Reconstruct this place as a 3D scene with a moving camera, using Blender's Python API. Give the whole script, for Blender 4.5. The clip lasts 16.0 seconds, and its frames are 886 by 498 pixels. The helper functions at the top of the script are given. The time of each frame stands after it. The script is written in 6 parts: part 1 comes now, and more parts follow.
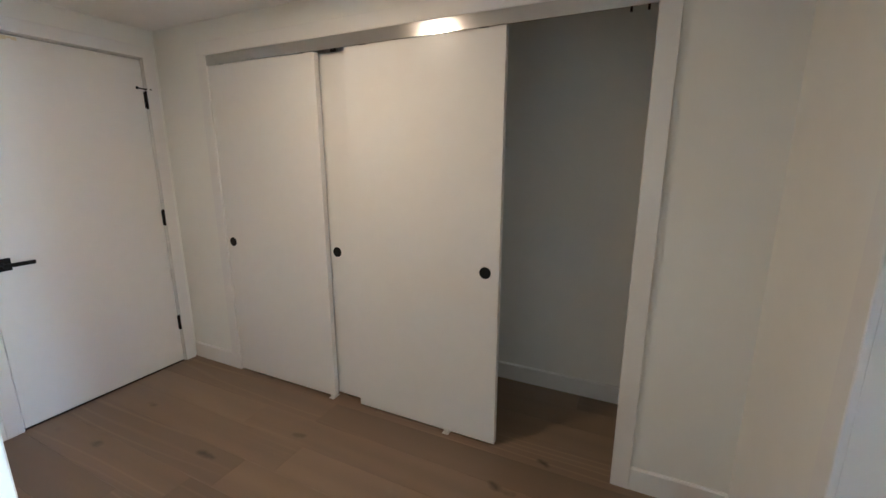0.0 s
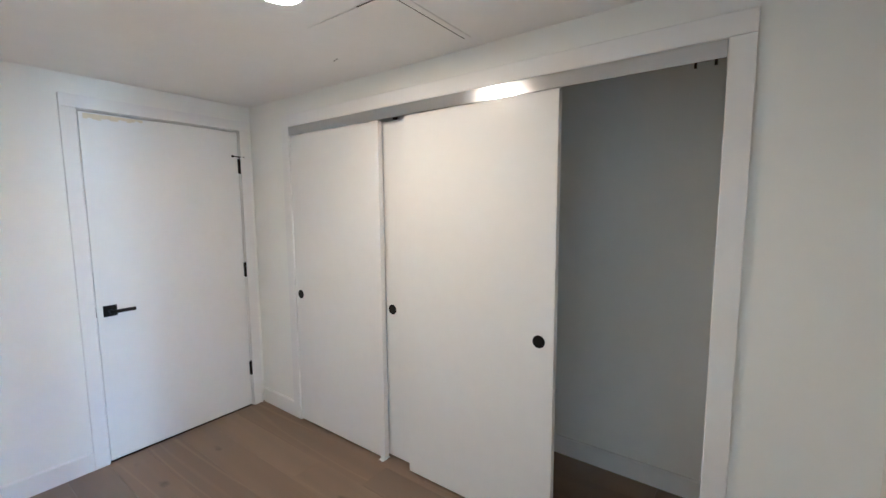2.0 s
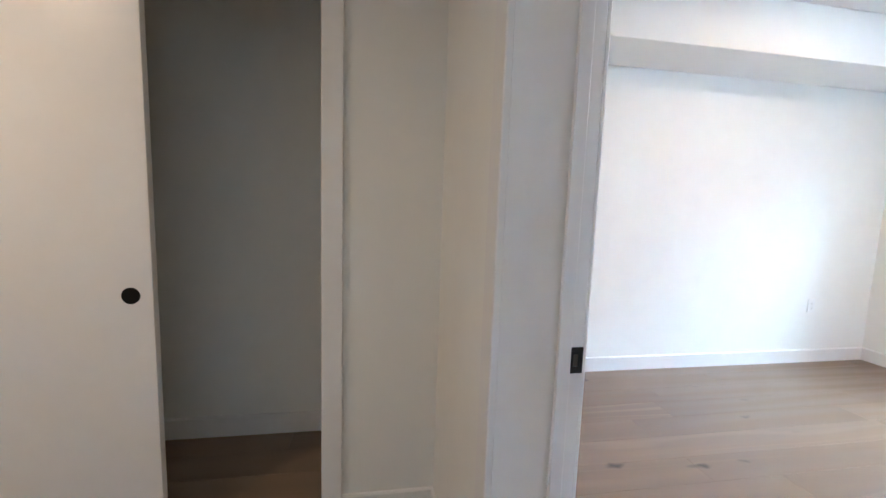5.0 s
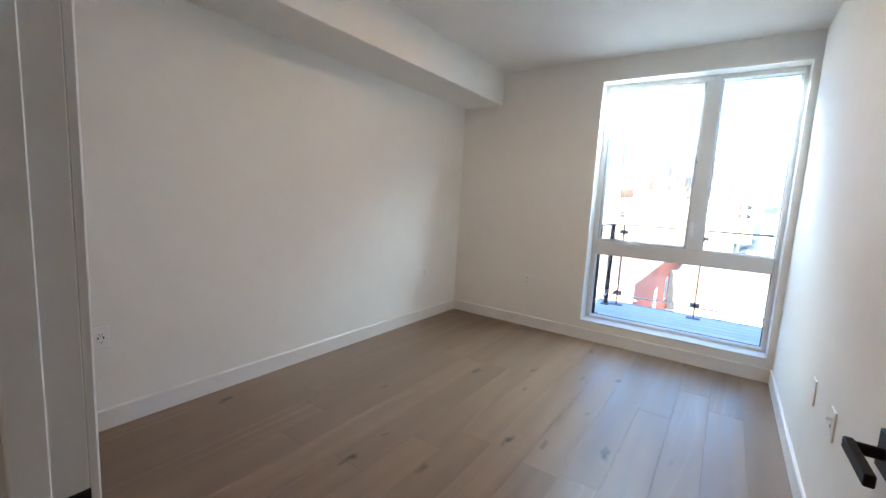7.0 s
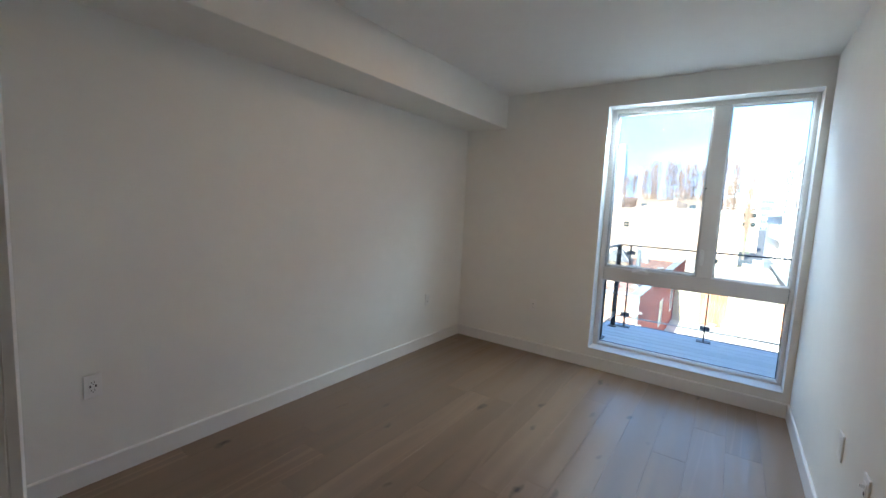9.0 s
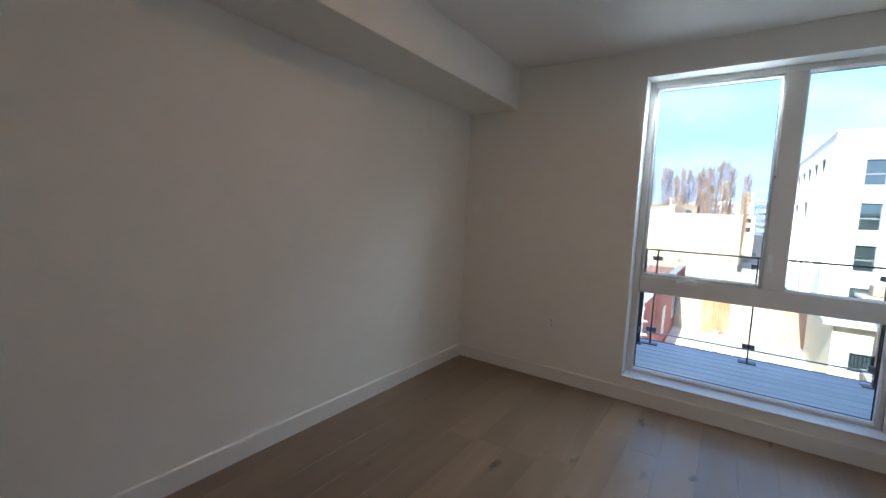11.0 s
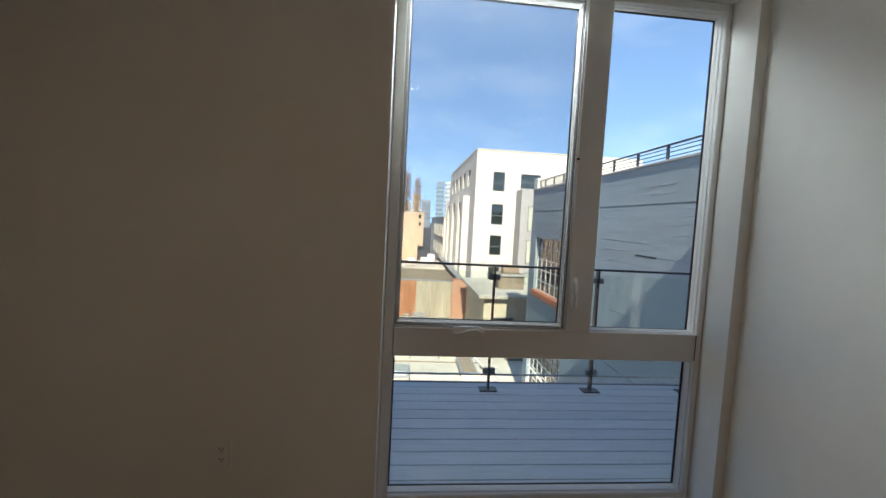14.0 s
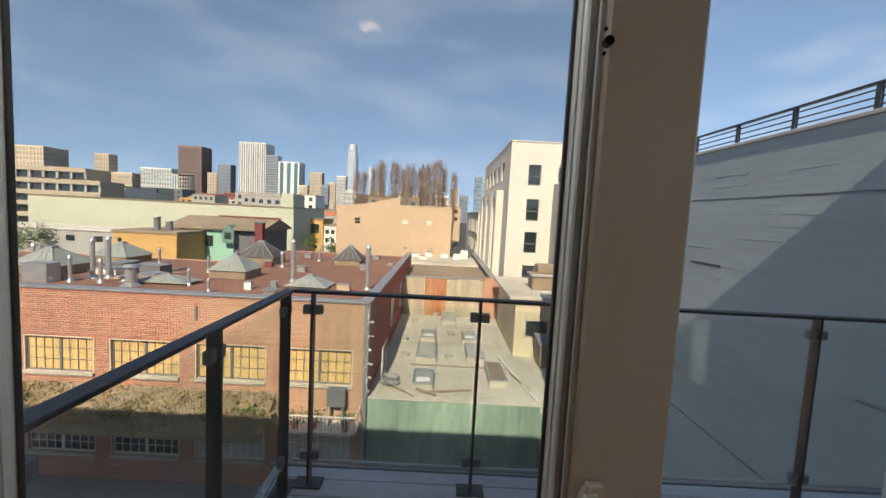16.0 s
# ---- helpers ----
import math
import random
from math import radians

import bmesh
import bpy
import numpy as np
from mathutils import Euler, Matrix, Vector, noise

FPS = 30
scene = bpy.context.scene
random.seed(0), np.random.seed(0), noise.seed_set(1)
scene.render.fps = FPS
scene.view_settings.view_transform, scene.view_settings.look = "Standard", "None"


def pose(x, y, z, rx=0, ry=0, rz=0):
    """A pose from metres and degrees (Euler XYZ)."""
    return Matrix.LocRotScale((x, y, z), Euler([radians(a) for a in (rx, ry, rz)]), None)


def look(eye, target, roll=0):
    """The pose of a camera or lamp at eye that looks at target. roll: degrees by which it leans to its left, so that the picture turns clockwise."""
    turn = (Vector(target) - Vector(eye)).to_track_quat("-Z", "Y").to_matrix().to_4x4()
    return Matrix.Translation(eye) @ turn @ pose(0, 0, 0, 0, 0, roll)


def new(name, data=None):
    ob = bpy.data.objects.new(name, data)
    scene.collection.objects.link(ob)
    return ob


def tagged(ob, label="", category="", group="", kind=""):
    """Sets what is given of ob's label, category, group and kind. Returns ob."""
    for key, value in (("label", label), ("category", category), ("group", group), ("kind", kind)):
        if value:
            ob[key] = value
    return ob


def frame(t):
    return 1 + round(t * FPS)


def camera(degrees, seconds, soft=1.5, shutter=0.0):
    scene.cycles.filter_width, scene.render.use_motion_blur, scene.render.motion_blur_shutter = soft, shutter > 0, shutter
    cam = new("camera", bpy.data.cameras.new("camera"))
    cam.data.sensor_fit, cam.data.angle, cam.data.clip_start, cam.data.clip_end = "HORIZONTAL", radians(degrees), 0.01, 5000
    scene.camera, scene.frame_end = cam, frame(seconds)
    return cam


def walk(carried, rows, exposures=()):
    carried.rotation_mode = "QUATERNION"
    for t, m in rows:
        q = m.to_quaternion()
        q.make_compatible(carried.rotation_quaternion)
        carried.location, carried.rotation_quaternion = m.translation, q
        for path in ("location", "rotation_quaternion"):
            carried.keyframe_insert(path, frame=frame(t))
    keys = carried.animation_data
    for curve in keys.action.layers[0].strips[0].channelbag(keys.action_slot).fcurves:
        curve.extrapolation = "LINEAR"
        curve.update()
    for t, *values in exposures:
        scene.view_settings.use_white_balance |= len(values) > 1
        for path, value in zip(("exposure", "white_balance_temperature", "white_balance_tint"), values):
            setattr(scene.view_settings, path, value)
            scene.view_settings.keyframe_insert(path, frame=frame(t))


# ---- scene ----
cam = camera(94.4, 16.0)
PATH = [
    (0, (-0.603, -1.773, 1.447), (-1.441, -0.01, 1.01), -0.0),
    (0.5, (-0.626, -1.694, 1.467), (-1.548, 0.036, 1.074), -0.2),
    (1, (-0.594, -1.664, 1.487), (-1.61, 0.025, 1.151), -0.3),
    (1.5, (-0.559, -1.645, 1.502), (-1.666, -0.002, 1.226), -0.4),
    (2, (-0.53, -1.658, 1.511), (-1.705, -0.053, 1.299), -0.4),
    (2.5, (-0.505, -1.649, 1.498), (-1.703, -0.056, 1.331), -0.4),
    (3, (-0.498, -1.646, 1.445), (-1.643, -0.011, 1.308), -0.3),
    (3.5, (-0.483, -1.629, 1.378), (-1.468, 0.107, 1.249), -0.1),
    (4, (-0.467, -1.59, 1.32), (-1.121, 0.294, 1.173), 0.3),
    (4.2, (-0.458, -1.574, 1.308), (-0.94, 0.36, 1.151), 0.5),
    (4.5, (-0.459, -1.56, 1.297), (-0.644, 0.423, 1.111), 1.0),
    (5, (-0.43, -1.533, 1.267), (-0.076, 0.422, 1.037), 1.9),
    (5.2, (-0.402, -1.508, 1.251), (0.16, 0.396, 1.01), 2.3),
    (7.3, (-0.068, -1.223, 1.324), (1.627, -0.191, 1.075), 3.3),
    (7.5, (-0.054, -1.196, 1.345), (1.663, -0.199, 1.101), 3.4),
    (8, (-0.009, -1.211, 1.408), (1.709, -0.214, 1.174), 3.2),
    (8.5, (-0.023, -1.2, 1.442), (1.661, -0.144, 1.219), 3.1),
    (9, (-0.028, -1.212, 1.455), (1.599, -0.068, 1.244), 2.8),
    (9.2, (-0.017, -1.196, 1.453), (1.587, -0.02, 1.246), 2.8),
    (11.3, (0.71, -0.666, 1.37), (2.37, 0.437, 1.203), 2.6),
    (11.5, (0.811, -0.589, 1.37), (2.516, 0.443, 1.207), 2.7),
    (12, (1.038, -0.365, 1.405), (2.864, 0.435, 1.247), 2.8),
    (12.5, (1.314, -0.24, 1.395), (3.239, 0.284, 1.252), 2.9),
    (13, (1.615, -0.184, 1.393), (3.596, 0.055, 1.261), 2.9),
    (13.5, (1.954, -0.177, 1.405), (3.949, -0.189, 1.275), 3.0),
    (14, (2.311, -0.272, 1.404), (4.298, -0.463, 1.272), 3.0),
    (14.5, (2.682, -0.372, 1.414), (4.656, -0.661, 1.278), 3.2),
    (15, (3.021, -0.496, 1.451), (4.994, -0.788, 1.308), 3.5),
    (15.5, (3.311, -0.653, 1.474), (5.295, -0.851, 1.318), 3.3),
    (16, (3.549, -0.821, 1.501), (5.542, -0.831, 1.335), 3.0),
]
EXPOSURES = [
    (0.0, 4.9, 5000, -3), (0.5, 5.4, 4650, -4), (1.5, 5.5, 4500, -4), (3.5, 5.45, 4550, -3), (4.5, 5.35, 4600, -4), (5.2, 5.0, 5100, 1), (7.3, 3.58, 5600, 1), (9.2, 2.97, 5550, 0),
    (11.3, 2.48, 5850, 4), (12.5, 2.22, 6200, 5), (13.5, 1.98, 6600, 5), (14.5, 1.3, 6800, 4), (15.5, 1.27, 7150, 4), (16.0, 1.15, 7850, 8),
]
walk(cam, [(t, look(eye, target, roll)) for t, eye, target, roll in PATH], EXPOSURES)


# ---- world and sun ----
SUN_EL, SUN_AZ = radians(40.0), radians(7.0)
world = bpy.data.worlds.new("world")
scene.world = world
world.use_nodes = True
wn, wl = world.node_tree.nodes, world.node_tree.links
sky = wn.new("ShaderNodeTexSky")
sky.sky_type, sky.sun_disc = "NISHITA", False
sky.sun_elevation, sky.sun_rotation = SUN_EL, radians(270.0) + SUN_AZ
sky.air_density, sky.dust_density, sky.ozone_density = 0.9, 0.25, 3.0
wcoord = wn.new("ShaderNodeTexCoord")
wmap = wn.new("ShaderNodeMapping")
wmap.inputs["Scale"].default_value = (2.2, 2.2, 9.0)
wmap.inputs["Rotation"].default_value = (0.25, 0.15, 0.3)
wnoise = wn.new("ShaderNodeTexNoise")
wnoise.inputs["Scale"].default_value, wnoise.inputs["Detail"].default_value = 1.6, 7.0
wramp = wn.new("ShaderNodeMapRange")
wramp.inputs["From Min"].default_value, wramp.inputs["From Max"].default_value = 0.48, 0.85
wramp.inputs["To Max"].default_value = 0.15
wmix = wn.new("ShaderNodeMix")
wmix.data_type = "RGBA"
wmix.inputs[7].default_value = (8.6, 8.9, 9.3, 1)
# a clear, nearly haze-free horizon: the sky is read some way above it
wlift = wn.new("ShaderNodeVectorMath")
wlift.operation = "MULTIPLY_ADD"
wlift.inputs[1].default_value, wlift.inputs[2].default_value = (1.0, 1.0, 0.72), (0.0, 0.0, 0.19)
wl.new(wcoord.outputs["Generated"], wlift.inputs[0])
wl.new(wlift.outputs["Vector"], sky.inputs["Vector"])
wl.new(wcoord.outputs["Generated"], wmap.inputs["Vector"])
wl.new(wmap.outputs["Vector"], wnoise.inputs["Vector"])
wl.new(wnoise.outputs["Fac"], wramp.inputs["Value"])
wl.new(wramp.outputs["Result"], wmix.inputs[0])
wl.new(sky.outputs["Color"], wmix.inputs[6])
wl.new(wmix.outputs[2], wn["Background"].inputs["Color"])
wn["Background"].inputs["Strength"].default_value = 0.102

sun_data = bpy.data.lights.new("sun", "SUN")
sun_data.energy, sun_data.angle, sun_data.color = 3.6, radians(0.53), (1.0, 0.94, 0.85)
sun = new("sun", sun_data)
sun.matrix_basis = look((0, 0, 30), (math.cos(SUN_EL) * math.cos(SUN_AZ), -math.cos(SUN_EL) * math.sin(SUN_AZ), 30 - math.sin(SUN_EL)))


def ceiling_lamp_light(x, y, z, watts):
    data = bpy.data.lights.new("downlight_light", "AREA")
    data.shape, data.size, data.energy, data.color = "DISK", 0.13, watts, (1.0, 0.58, 0.31)
    ob = new("downlight_light", data)
    ob.location = (x, y, z)
    return ob


ceiling_lamp_light(-1.83, -0.80, 2.205, 0.31)
ceiling_lamp_light(2.09, -0.33, 2.579, 0.9)
# added strip lamp, hidden just outside the window head, lifts the bedroom's daylight
window_fill_data = bpy.data.lights.new("window_fill_light", "AREA")
window_fill_data.shape, window_fill_data.size, window_fill_data.size_y, window_fill_data.energy, window_fill_data.color = "RECTANGLE", 0.80, 0.05, 9.8, (0.84, 0.93, 1.0)
window_fill = new("window_fill_light", window_fill_data)
window_fill.matrix_basis = look((4.160, -0.68, 2.412), (0.4, -0.55, 1.50))

# added fill lamp in the unseen living room's balcony doorway, brightens the hall
balcony_data = bpy.data.lights.new("balcony_fill_light", "AREA")
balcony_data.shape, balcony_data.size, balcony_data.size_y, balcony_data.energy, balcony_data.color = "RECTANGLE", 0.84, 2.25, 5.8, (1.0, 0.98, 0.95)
balcony_fill = new("balcony_fill_light", balcony_data)
balcony_fill.matrix_basis = look((4.09, -2.91, 1.18), (0.0, -2.91, 1.0))


# ---- materials ----
def material(name, base, rough=0.6, metal=0.0, big=(0.6, 0.05), fine=(14.0, 0.04), bump=(120.0, 0.05, 0.002), stretch=(1, 1, 1), each=0.0, tint=None, spec=0.5, detail=4.0):
    """A surface: base colour, noise at a large and a fine scale (scale, amount), bump (scale, strength, depth), variation from object to object."""
    m = bpy.data.materials.new(name)
    m.use_nodes = True
    n, l = m.node_tree.nodes, m.node_tree.links
    bsdf = n["Principled BSDF"]
    coord, mapping = n.new("ShaderNodeTexCoord"), n.new("ShaderNodeMapping")
    mapping.inputs["Scale"].default_value = stretch
    l.new(coord.outputs["Object"], mapping.inputs["Vector"])
    info = n.new("ShaderNodeObjectInfo")
    last = None
    for scale, amount in (big, fine):
        tex = n.new("ShaderNodeTexNoise")
        tex.inputs["Scale"].default_value, tex.inputs["Detail"].default_value = scale, detail
        l.new(mapping.outputs["Vector"], tex.inputs["Vector"])
        ranged = n.new("ShaderNodeMapRange")
        ranged.inputs["From Min"].default_value, ranged.inputs["From Max"].default_value = 0.25, 0.75
        ranged.inputs["To Min"].default_value, ranged.inputs["To Max"].default_value = 1.0 - amount, 1.0 + amount
        l.new(tex.outputs["Fac"], ranged.inputs["Value"])
        if last is None:
            last = ranged.outputs["Result"]
            first = tex
        else:
            times = n.new("ShaderNodeMath")
            times.operation = "MULTIPLY"
            l.new(last, times.inputs[0])
            l.new(ranged.outputs["Result"], times.inputs[1])
            last = times.outputs["Value"]
    if each:
        ranged = n.new("ShaderNodeMapRange")
        ranged.inputs["To Min"].default_value, ranged.inputs["To Max"].default_value = 1.0 - each, 1.0 + each
        l.new(info.outputs["Random"], ranged.inputs["Value"])
        times = n.new("ShaderNodeMath")
        times.operation = "MULTIPLY"
        l.new(last, times.inputs[0])
        l.new(ranged.outputs["Result"], times.inputs[1])
        last = times.outputs["Value"]
    colour = n.new("ShaderNodeMix")
    colour.data_type = "RGBA"
    colour.inputs[6].default_value = (*base, 1)
    colour.inputs[7].default_value = (*(tint or base), 1)
    l.new(first.outputs["Fac"], colour.inputs[0])
    hsv = n.new("ShaderNodeHueSaturation")
    l.new(colour.outputs[2], hsv.inputs["Color"])
    l.new(last, hsv.inputs["Value"])
    l.new(hsv.outputs["Color"], bsdf.inputs["Base Color"])
    bsdf.inputs["Roughness"].default_value, bsdf.inputs["Metallic"].default_value = rough, metal
    bsdf.inputs["Specular IOR Level"].default_value = spec
    tex = n.new("ShaderNodeTexNoise")
    tex.inputs["Scale"].default_value, tex.inputs["Detail"].default_value = bump[0], 3.0
    l.new(mapping.outputs["Vector"], tex.inputs["Vector"])
    b = n.new("ShaderNodeBump")
    b.inputs["Strength"].default_value, b.inputs["Distance"].default_value = bump[1], bump[2]
    l.new(tex.outputs["Fac"], b.inputs["Height"])
    l.new(b.outputs["Normal"], bsdf.inputs["Normal"])
    return m


def glass(name, tint=(1, 1, 1), rough=0.0):
    m = bpy.data.materials.new(name)
    m.use_nodes = True
    bsdf = m.node_tree.nodes["Principled BSDF"]
    bsdf.inputs["Base Color"].default_value = (*tint, 1)
    bsdf.inputs["Transmission Weight"].default_value = 1.0
    bsdf.inputs["Roughness"].default_value, bsdf.inputs["IOR"].default_value = rough, 1.2
    return m


def thin_glass(name, tint):
    """Flat clear sheet: seen straight through, with a faint mirror gloss."""
    m = bpy.data.materials.new(name)
    m.use_nodes = True
    n, l = m.node_tree.nodes, m.node_tree.links
    clear, gloss, mix = n.new("ShaderNodeBsdfTransparent"), n.new("ShaderNodeBsdfGlossy"), n.new("ShaderNodeMixShader")
    clear.inputs["Color"].default_value = (*tint, 1)
    gloss.inputs["Roughness"].default_value = 0.0
    mix.inputs[0].default_value = 0.06
    l.new(clear.outputs[0], mix.inputs[1])
    l.new(gloss.outputs[0], mix.inputs[2])
    l.new(mix.outputs[0], n["Material Output"].inputs["Surface"])
    return m


def glow(name, colour, strength):
    m = bpy.data.materials.new(name)
    m.use_nodes = True
    bsdf = m.node_tree.nodes["Principled BSDF"]
    bsdf.inputs["Base Color"].default_value = (0.8, 0.8, 0.8, 1)
    bsdf.inputs["Emission Color"].default_value, bsdf.inputs["Emission Strength"].default_value = (*colour, 1), strength
    return m


WALL = material("wall_paint", (0.862, 0.858, 0.815), 0.75, big=(0.8, 0.02), fine=(9.0, 0.012), bump=(260.0, 0.12, 0.001))
CEIL = material("ceiling_paint", (0.88, 0.865, 0.83), 0.85, big=(0.8, 0.02), fine=(9.0, 0.012), bump=(220.0, 0.15, 0.001))
TRIM = material("trim_paint", (0.82, 0.81, 0.79), 0.42, big=(1.2, 0.02), fine=(20.0, 0.012), bump=(60.0, 0.05, 0.001))
DOOR = material("door_paint", (0.80, 0.79, 0.77), 0.30, big=(1.0, 0.02), fine=(16.0, 0.01), bump=(90.0, 0.06, 0.0008), spec=0.3)
BLACK = material("black_metal", (0.006, 0.006, 0.0065), 0.45, 0.0, bump=(300.0, 0.05, 0.0005), spec=0.2)
ALU = material("brushed_aluminium", (0.64, 0.64, 0.64), 0.17, 1.0, big=(1.0, 0.03), fine=(60.0, 0.05), stretch=(0.3, 1, 12), bump=(60.0, 0.03, 0.0003))
CHROME = material("chrome", (0.75, 0.75, 0.75), 0.15, 1.0, bump=(40.0, 0.02, 0.0005))
PLASTIC = material("white_plastic", (0.86, 0.86, 0.84), 0.35, bump=(200.0, 0.02, 0.0005))
FRAME = material("window_frame_white", (0.78, 0.77, 0.75), 0.38, big=(1.5, 0.02), fine=(30.0, 0.01), bump=(160.0, 0.04, 0.0005))
GASKET = material("black_gasket", (0.02, 0.02, 0.022), 0.6)
PANE = glass("window_glass", (0.985, 0.995, 0.99))
DIFFUSER = glow("lamp_diffuser", (1.0, 0.80, 0.58), 1.6)


# ---- building helpers ----
WORLD_OF = {}


def thing(name, at, label="", category="", group="", kind=""):
    """A top-level thing: an Empty at its base."""
    ob = new(name)
    ob.location = at
    ob.empty_display_size = 0.1
    WORLD_OF[ob] = Matrix.Translation(at)
    return tagged(ob, label, category, group, kind)


def part(name, bm, mat, parent=None, label="", category="", kind="", smooth=False):
    """Links a bmesh, drawn in world metres, as one mesh object under its parent."""
    me = bpy.data.meshes.new(name)
    bm.to_mesh(me)
    bm.free()
    me.materials.append(mat)
    if smooth:
        me.shade_smooth()
    ob = new(name, me)
    if parent is not None:
        ob.parent = parent
        ob.matrix_parent_inverse = WORLD_OF.get(parent, Matrix.Identity(4)).inverted()
    return tagged(ob, label, category, "", kind)


def bm_new():
    return bmesh.new()


def box(bm, x0, x1, y0, y1, z0, z1, bev=0.0, seg=1):
    m = Matrix.Translation(((x0 + x1) / 2, (y0 + y1) / 2, (z0 + z1) / 2)) @ Matrix.Diagonal((abs(x1 - x0), abs(y1 - y0), abs(z1 - z0), 1))
    made = bmesh.ops.create_cube(bm, size=1.0, matrix=m)
    if bev:
        edges = list({e for v in made["verts"] for e in v.link_edges})
        bmesh.ops.bevel(bm, geom=edges, offset=bev, segments=seg, affect="EDGES", profile=0.5)
    return bm


def boxed(*a, **k):
    return box(bm_new(), *a, **k)


def rod(bm, p, q, r, n=12, r2=None):
    p, q = Vector(p), Vector(q)
    m = Matrix.Translation((p + q) / 2) @ (q - p).to_track_quat("Z", "Y").to_matrix().to_4x4()
    bmesh.ops.create_cone(bm, cap_ends=True, segments=n, radius1=r, radius2=r if r2 is None else r2, depth=(q - p).length, matrix=m)
    return bm


def tube(bm, points, r, n=8):
    """A bent pipe through points."""
    pts = [Vector(p) for p in points]
    rings = []
    for i, p in enumerate(pts):
        d = (pts[min(i + 1, len(pts) - 1)] - pts[max(i - 1, 0)]).normalized()
        m = d.to_track_quat("Z", "Y").to_matrix()
        rings.append([bm.verts.new(p + m @ Vector((r * math.cos(2 * math.pi * k / n), r * math.sin(2 * math.pi * k / n), 0))) for k in range(n)])
    for a, b in zip(rings, rings[1:]):
        for k in range(n):
            bm.faces.new((a[k], a[(k + 1) % n], b[(k + 1) % n], b[k]))
    bm.faces.new(rings[0][::-1])
    bm.faces.new(rings[-1])
    return bm


def prism(bm, outline, axis, a, b):
    """Extrudes an outline of (u, v) pairs along the axis from a to b; u, v are the other two axes in order."""
    def at(u, v, w):
        return {"x": (w, u, v), "y": (u, w, v), "z": (u, v, w)}[axis]
    lo = [bm.verts.new(at(u, v, a)) for u, v in outline]
    hi = [bm.verts.new(at(u, v, b)) for u, v in outline]
    n = len(outline)
    bm.faces.new(lo[::-1])
    bm.faces.new(hi)
    for i in range(n):
        bm.faces.new((lo[i], lo[(i + 1) % n], hi[(i + 1) % n], hi[i]))
    bmesh.ops.recalc_face_normals(bm, faces=bm.faces)
    return bm


def wall_with_holes(bm, axis, c0, c1, u0, u1, z0, z1, holes=()):
    """A wall slab across the axis, from c0 to c1 thick, with holes (u0, u1, z0, z1) through it."""
    us = sorted({u0, u1, *[h[0] for h in holes], *[h[1] for h in holes]})
    us = [u for u in us if u0 <= u <= u1]
    for ua, ub in zip(us, us[1:]):
        mid = (ua + ub) / 2
        cuts = sorted((h[2], h[3]) for h in holes if h[0] < mid < h[1])
        z = z0
        spans = []
        for a, b in cuts:
            if a > z:
                spans.append((z, a))
            z = b
        if z < z1:
            spans.append((z, z1))
        for a, b in spans:
            if axis == "x":
                box(bm, c0, c1, ua, ub, a, b)
            else:
                box(bm, ua, ub, c0, c1, a, b)
    bmesh.ops.remove_doubles(bm, verts=bm.verts, dist=0.0001)
    return bm


def frame_bars(bm, axis, c0, c1, u0, u1, z0, z1, w, bev=0.002, sill=None):
    """Four bars round an opening, of width w, inside u0..u1, z0..z1."""
    sill = w if sill is None else sill
    for ua, ub, a, b in ((u0, u0 + w, z0, z1), (u1 - w, u1, z0, z1), (u0 + w, u1 - w, z1 - w, z1), (u0 + w, u1 - w, z0, z0 + sill)):
        if b - a < 1e-5:
            continue
        if axis == "x":
            box(bm, c0, c1, ua, ub, a, b, bev)
        else:
            box(bm, ua, ub, c0, c1, a, b, bev)
    return bm


# ---- the setting indoors ----
HC, BC = 2.226, 2.600
WX, EX0, EX1 = -3.487, -0.16, 0.028
CB = 0.675
BN, BS, BE = 1.268, -1.682, 3.875
SY, SZ = 0.80, 2.27
WIN = (-1.635, -0.201, 0.18, 2.402)
HS = -1.62

part("wall_west", wall_with_holes(bm_new(), "x", WX - 0.13, WX, -4.0, CB + 0.12, 0, HC, [(-0.985, -0.094, 0, 2.048)]), WALL, None, "white painted hall wall round the entry door", "wall", "structure")
part("wall_closet", wall_with_holes(bm_new(), "y", 0.0, 0.11, WX, EX0, 0, HC, [(-2.995, -0.60, 0, 2.035)]), WALL, None, "off-white painted wall with a wide closet opening", "wall", "structure")
part("wall_closet_back", boxed(WX, EX0, CB, CB + 0.12, 0, HC), WALL, None, "white painted back wall of the closet", "wall", "structure")
part("wall_closet_side", boxed(EX0 - 0.28, EX0, 0.11, CB, 0, HC), WALL, None, "white painted side wall of the closet", "wall", "structure")
part("wall_closet_end", boxed(WX, -3.2, 0.11, CB, 0, HC), WALL, None, "white painted end wall of the closet", "wall", "structure")
# second opening is unseen, cut so the fill lamp reaches the hall
part("wall_east", wall_with_holes(bm_new(), "x", EX0, EX1, -4.0, BN + 0.13, 0, 2.75, [(-1.58, -0.722, 0, 2.075), (-3.90, -1.802, 0, 2.20)]), WALL, None, "white painted wall between hall and bedroom", "wall", "structure")
part("wall_south_hall", wall_with_holes(bm_new(), "y", HS - 0.12, HS, WX, EX0, 0, HC, [(-1.32, -0.28, 0, 2.05)]), WALL, None, "white painted hall wall with a doorway", "wall", "structure")
part("wall_south_room", boxed(WX, BE, -4.12, -4.0, 0, 2.75), WALL, None, "plain white painted wall", "wall", "structure")
part("wall_bedroom_north", boxed(EX1, BE, BN, BN + 0.13, 0, 2.75), WALL, None, "white painted bedroom wall under the soffit", "wall", "structure")
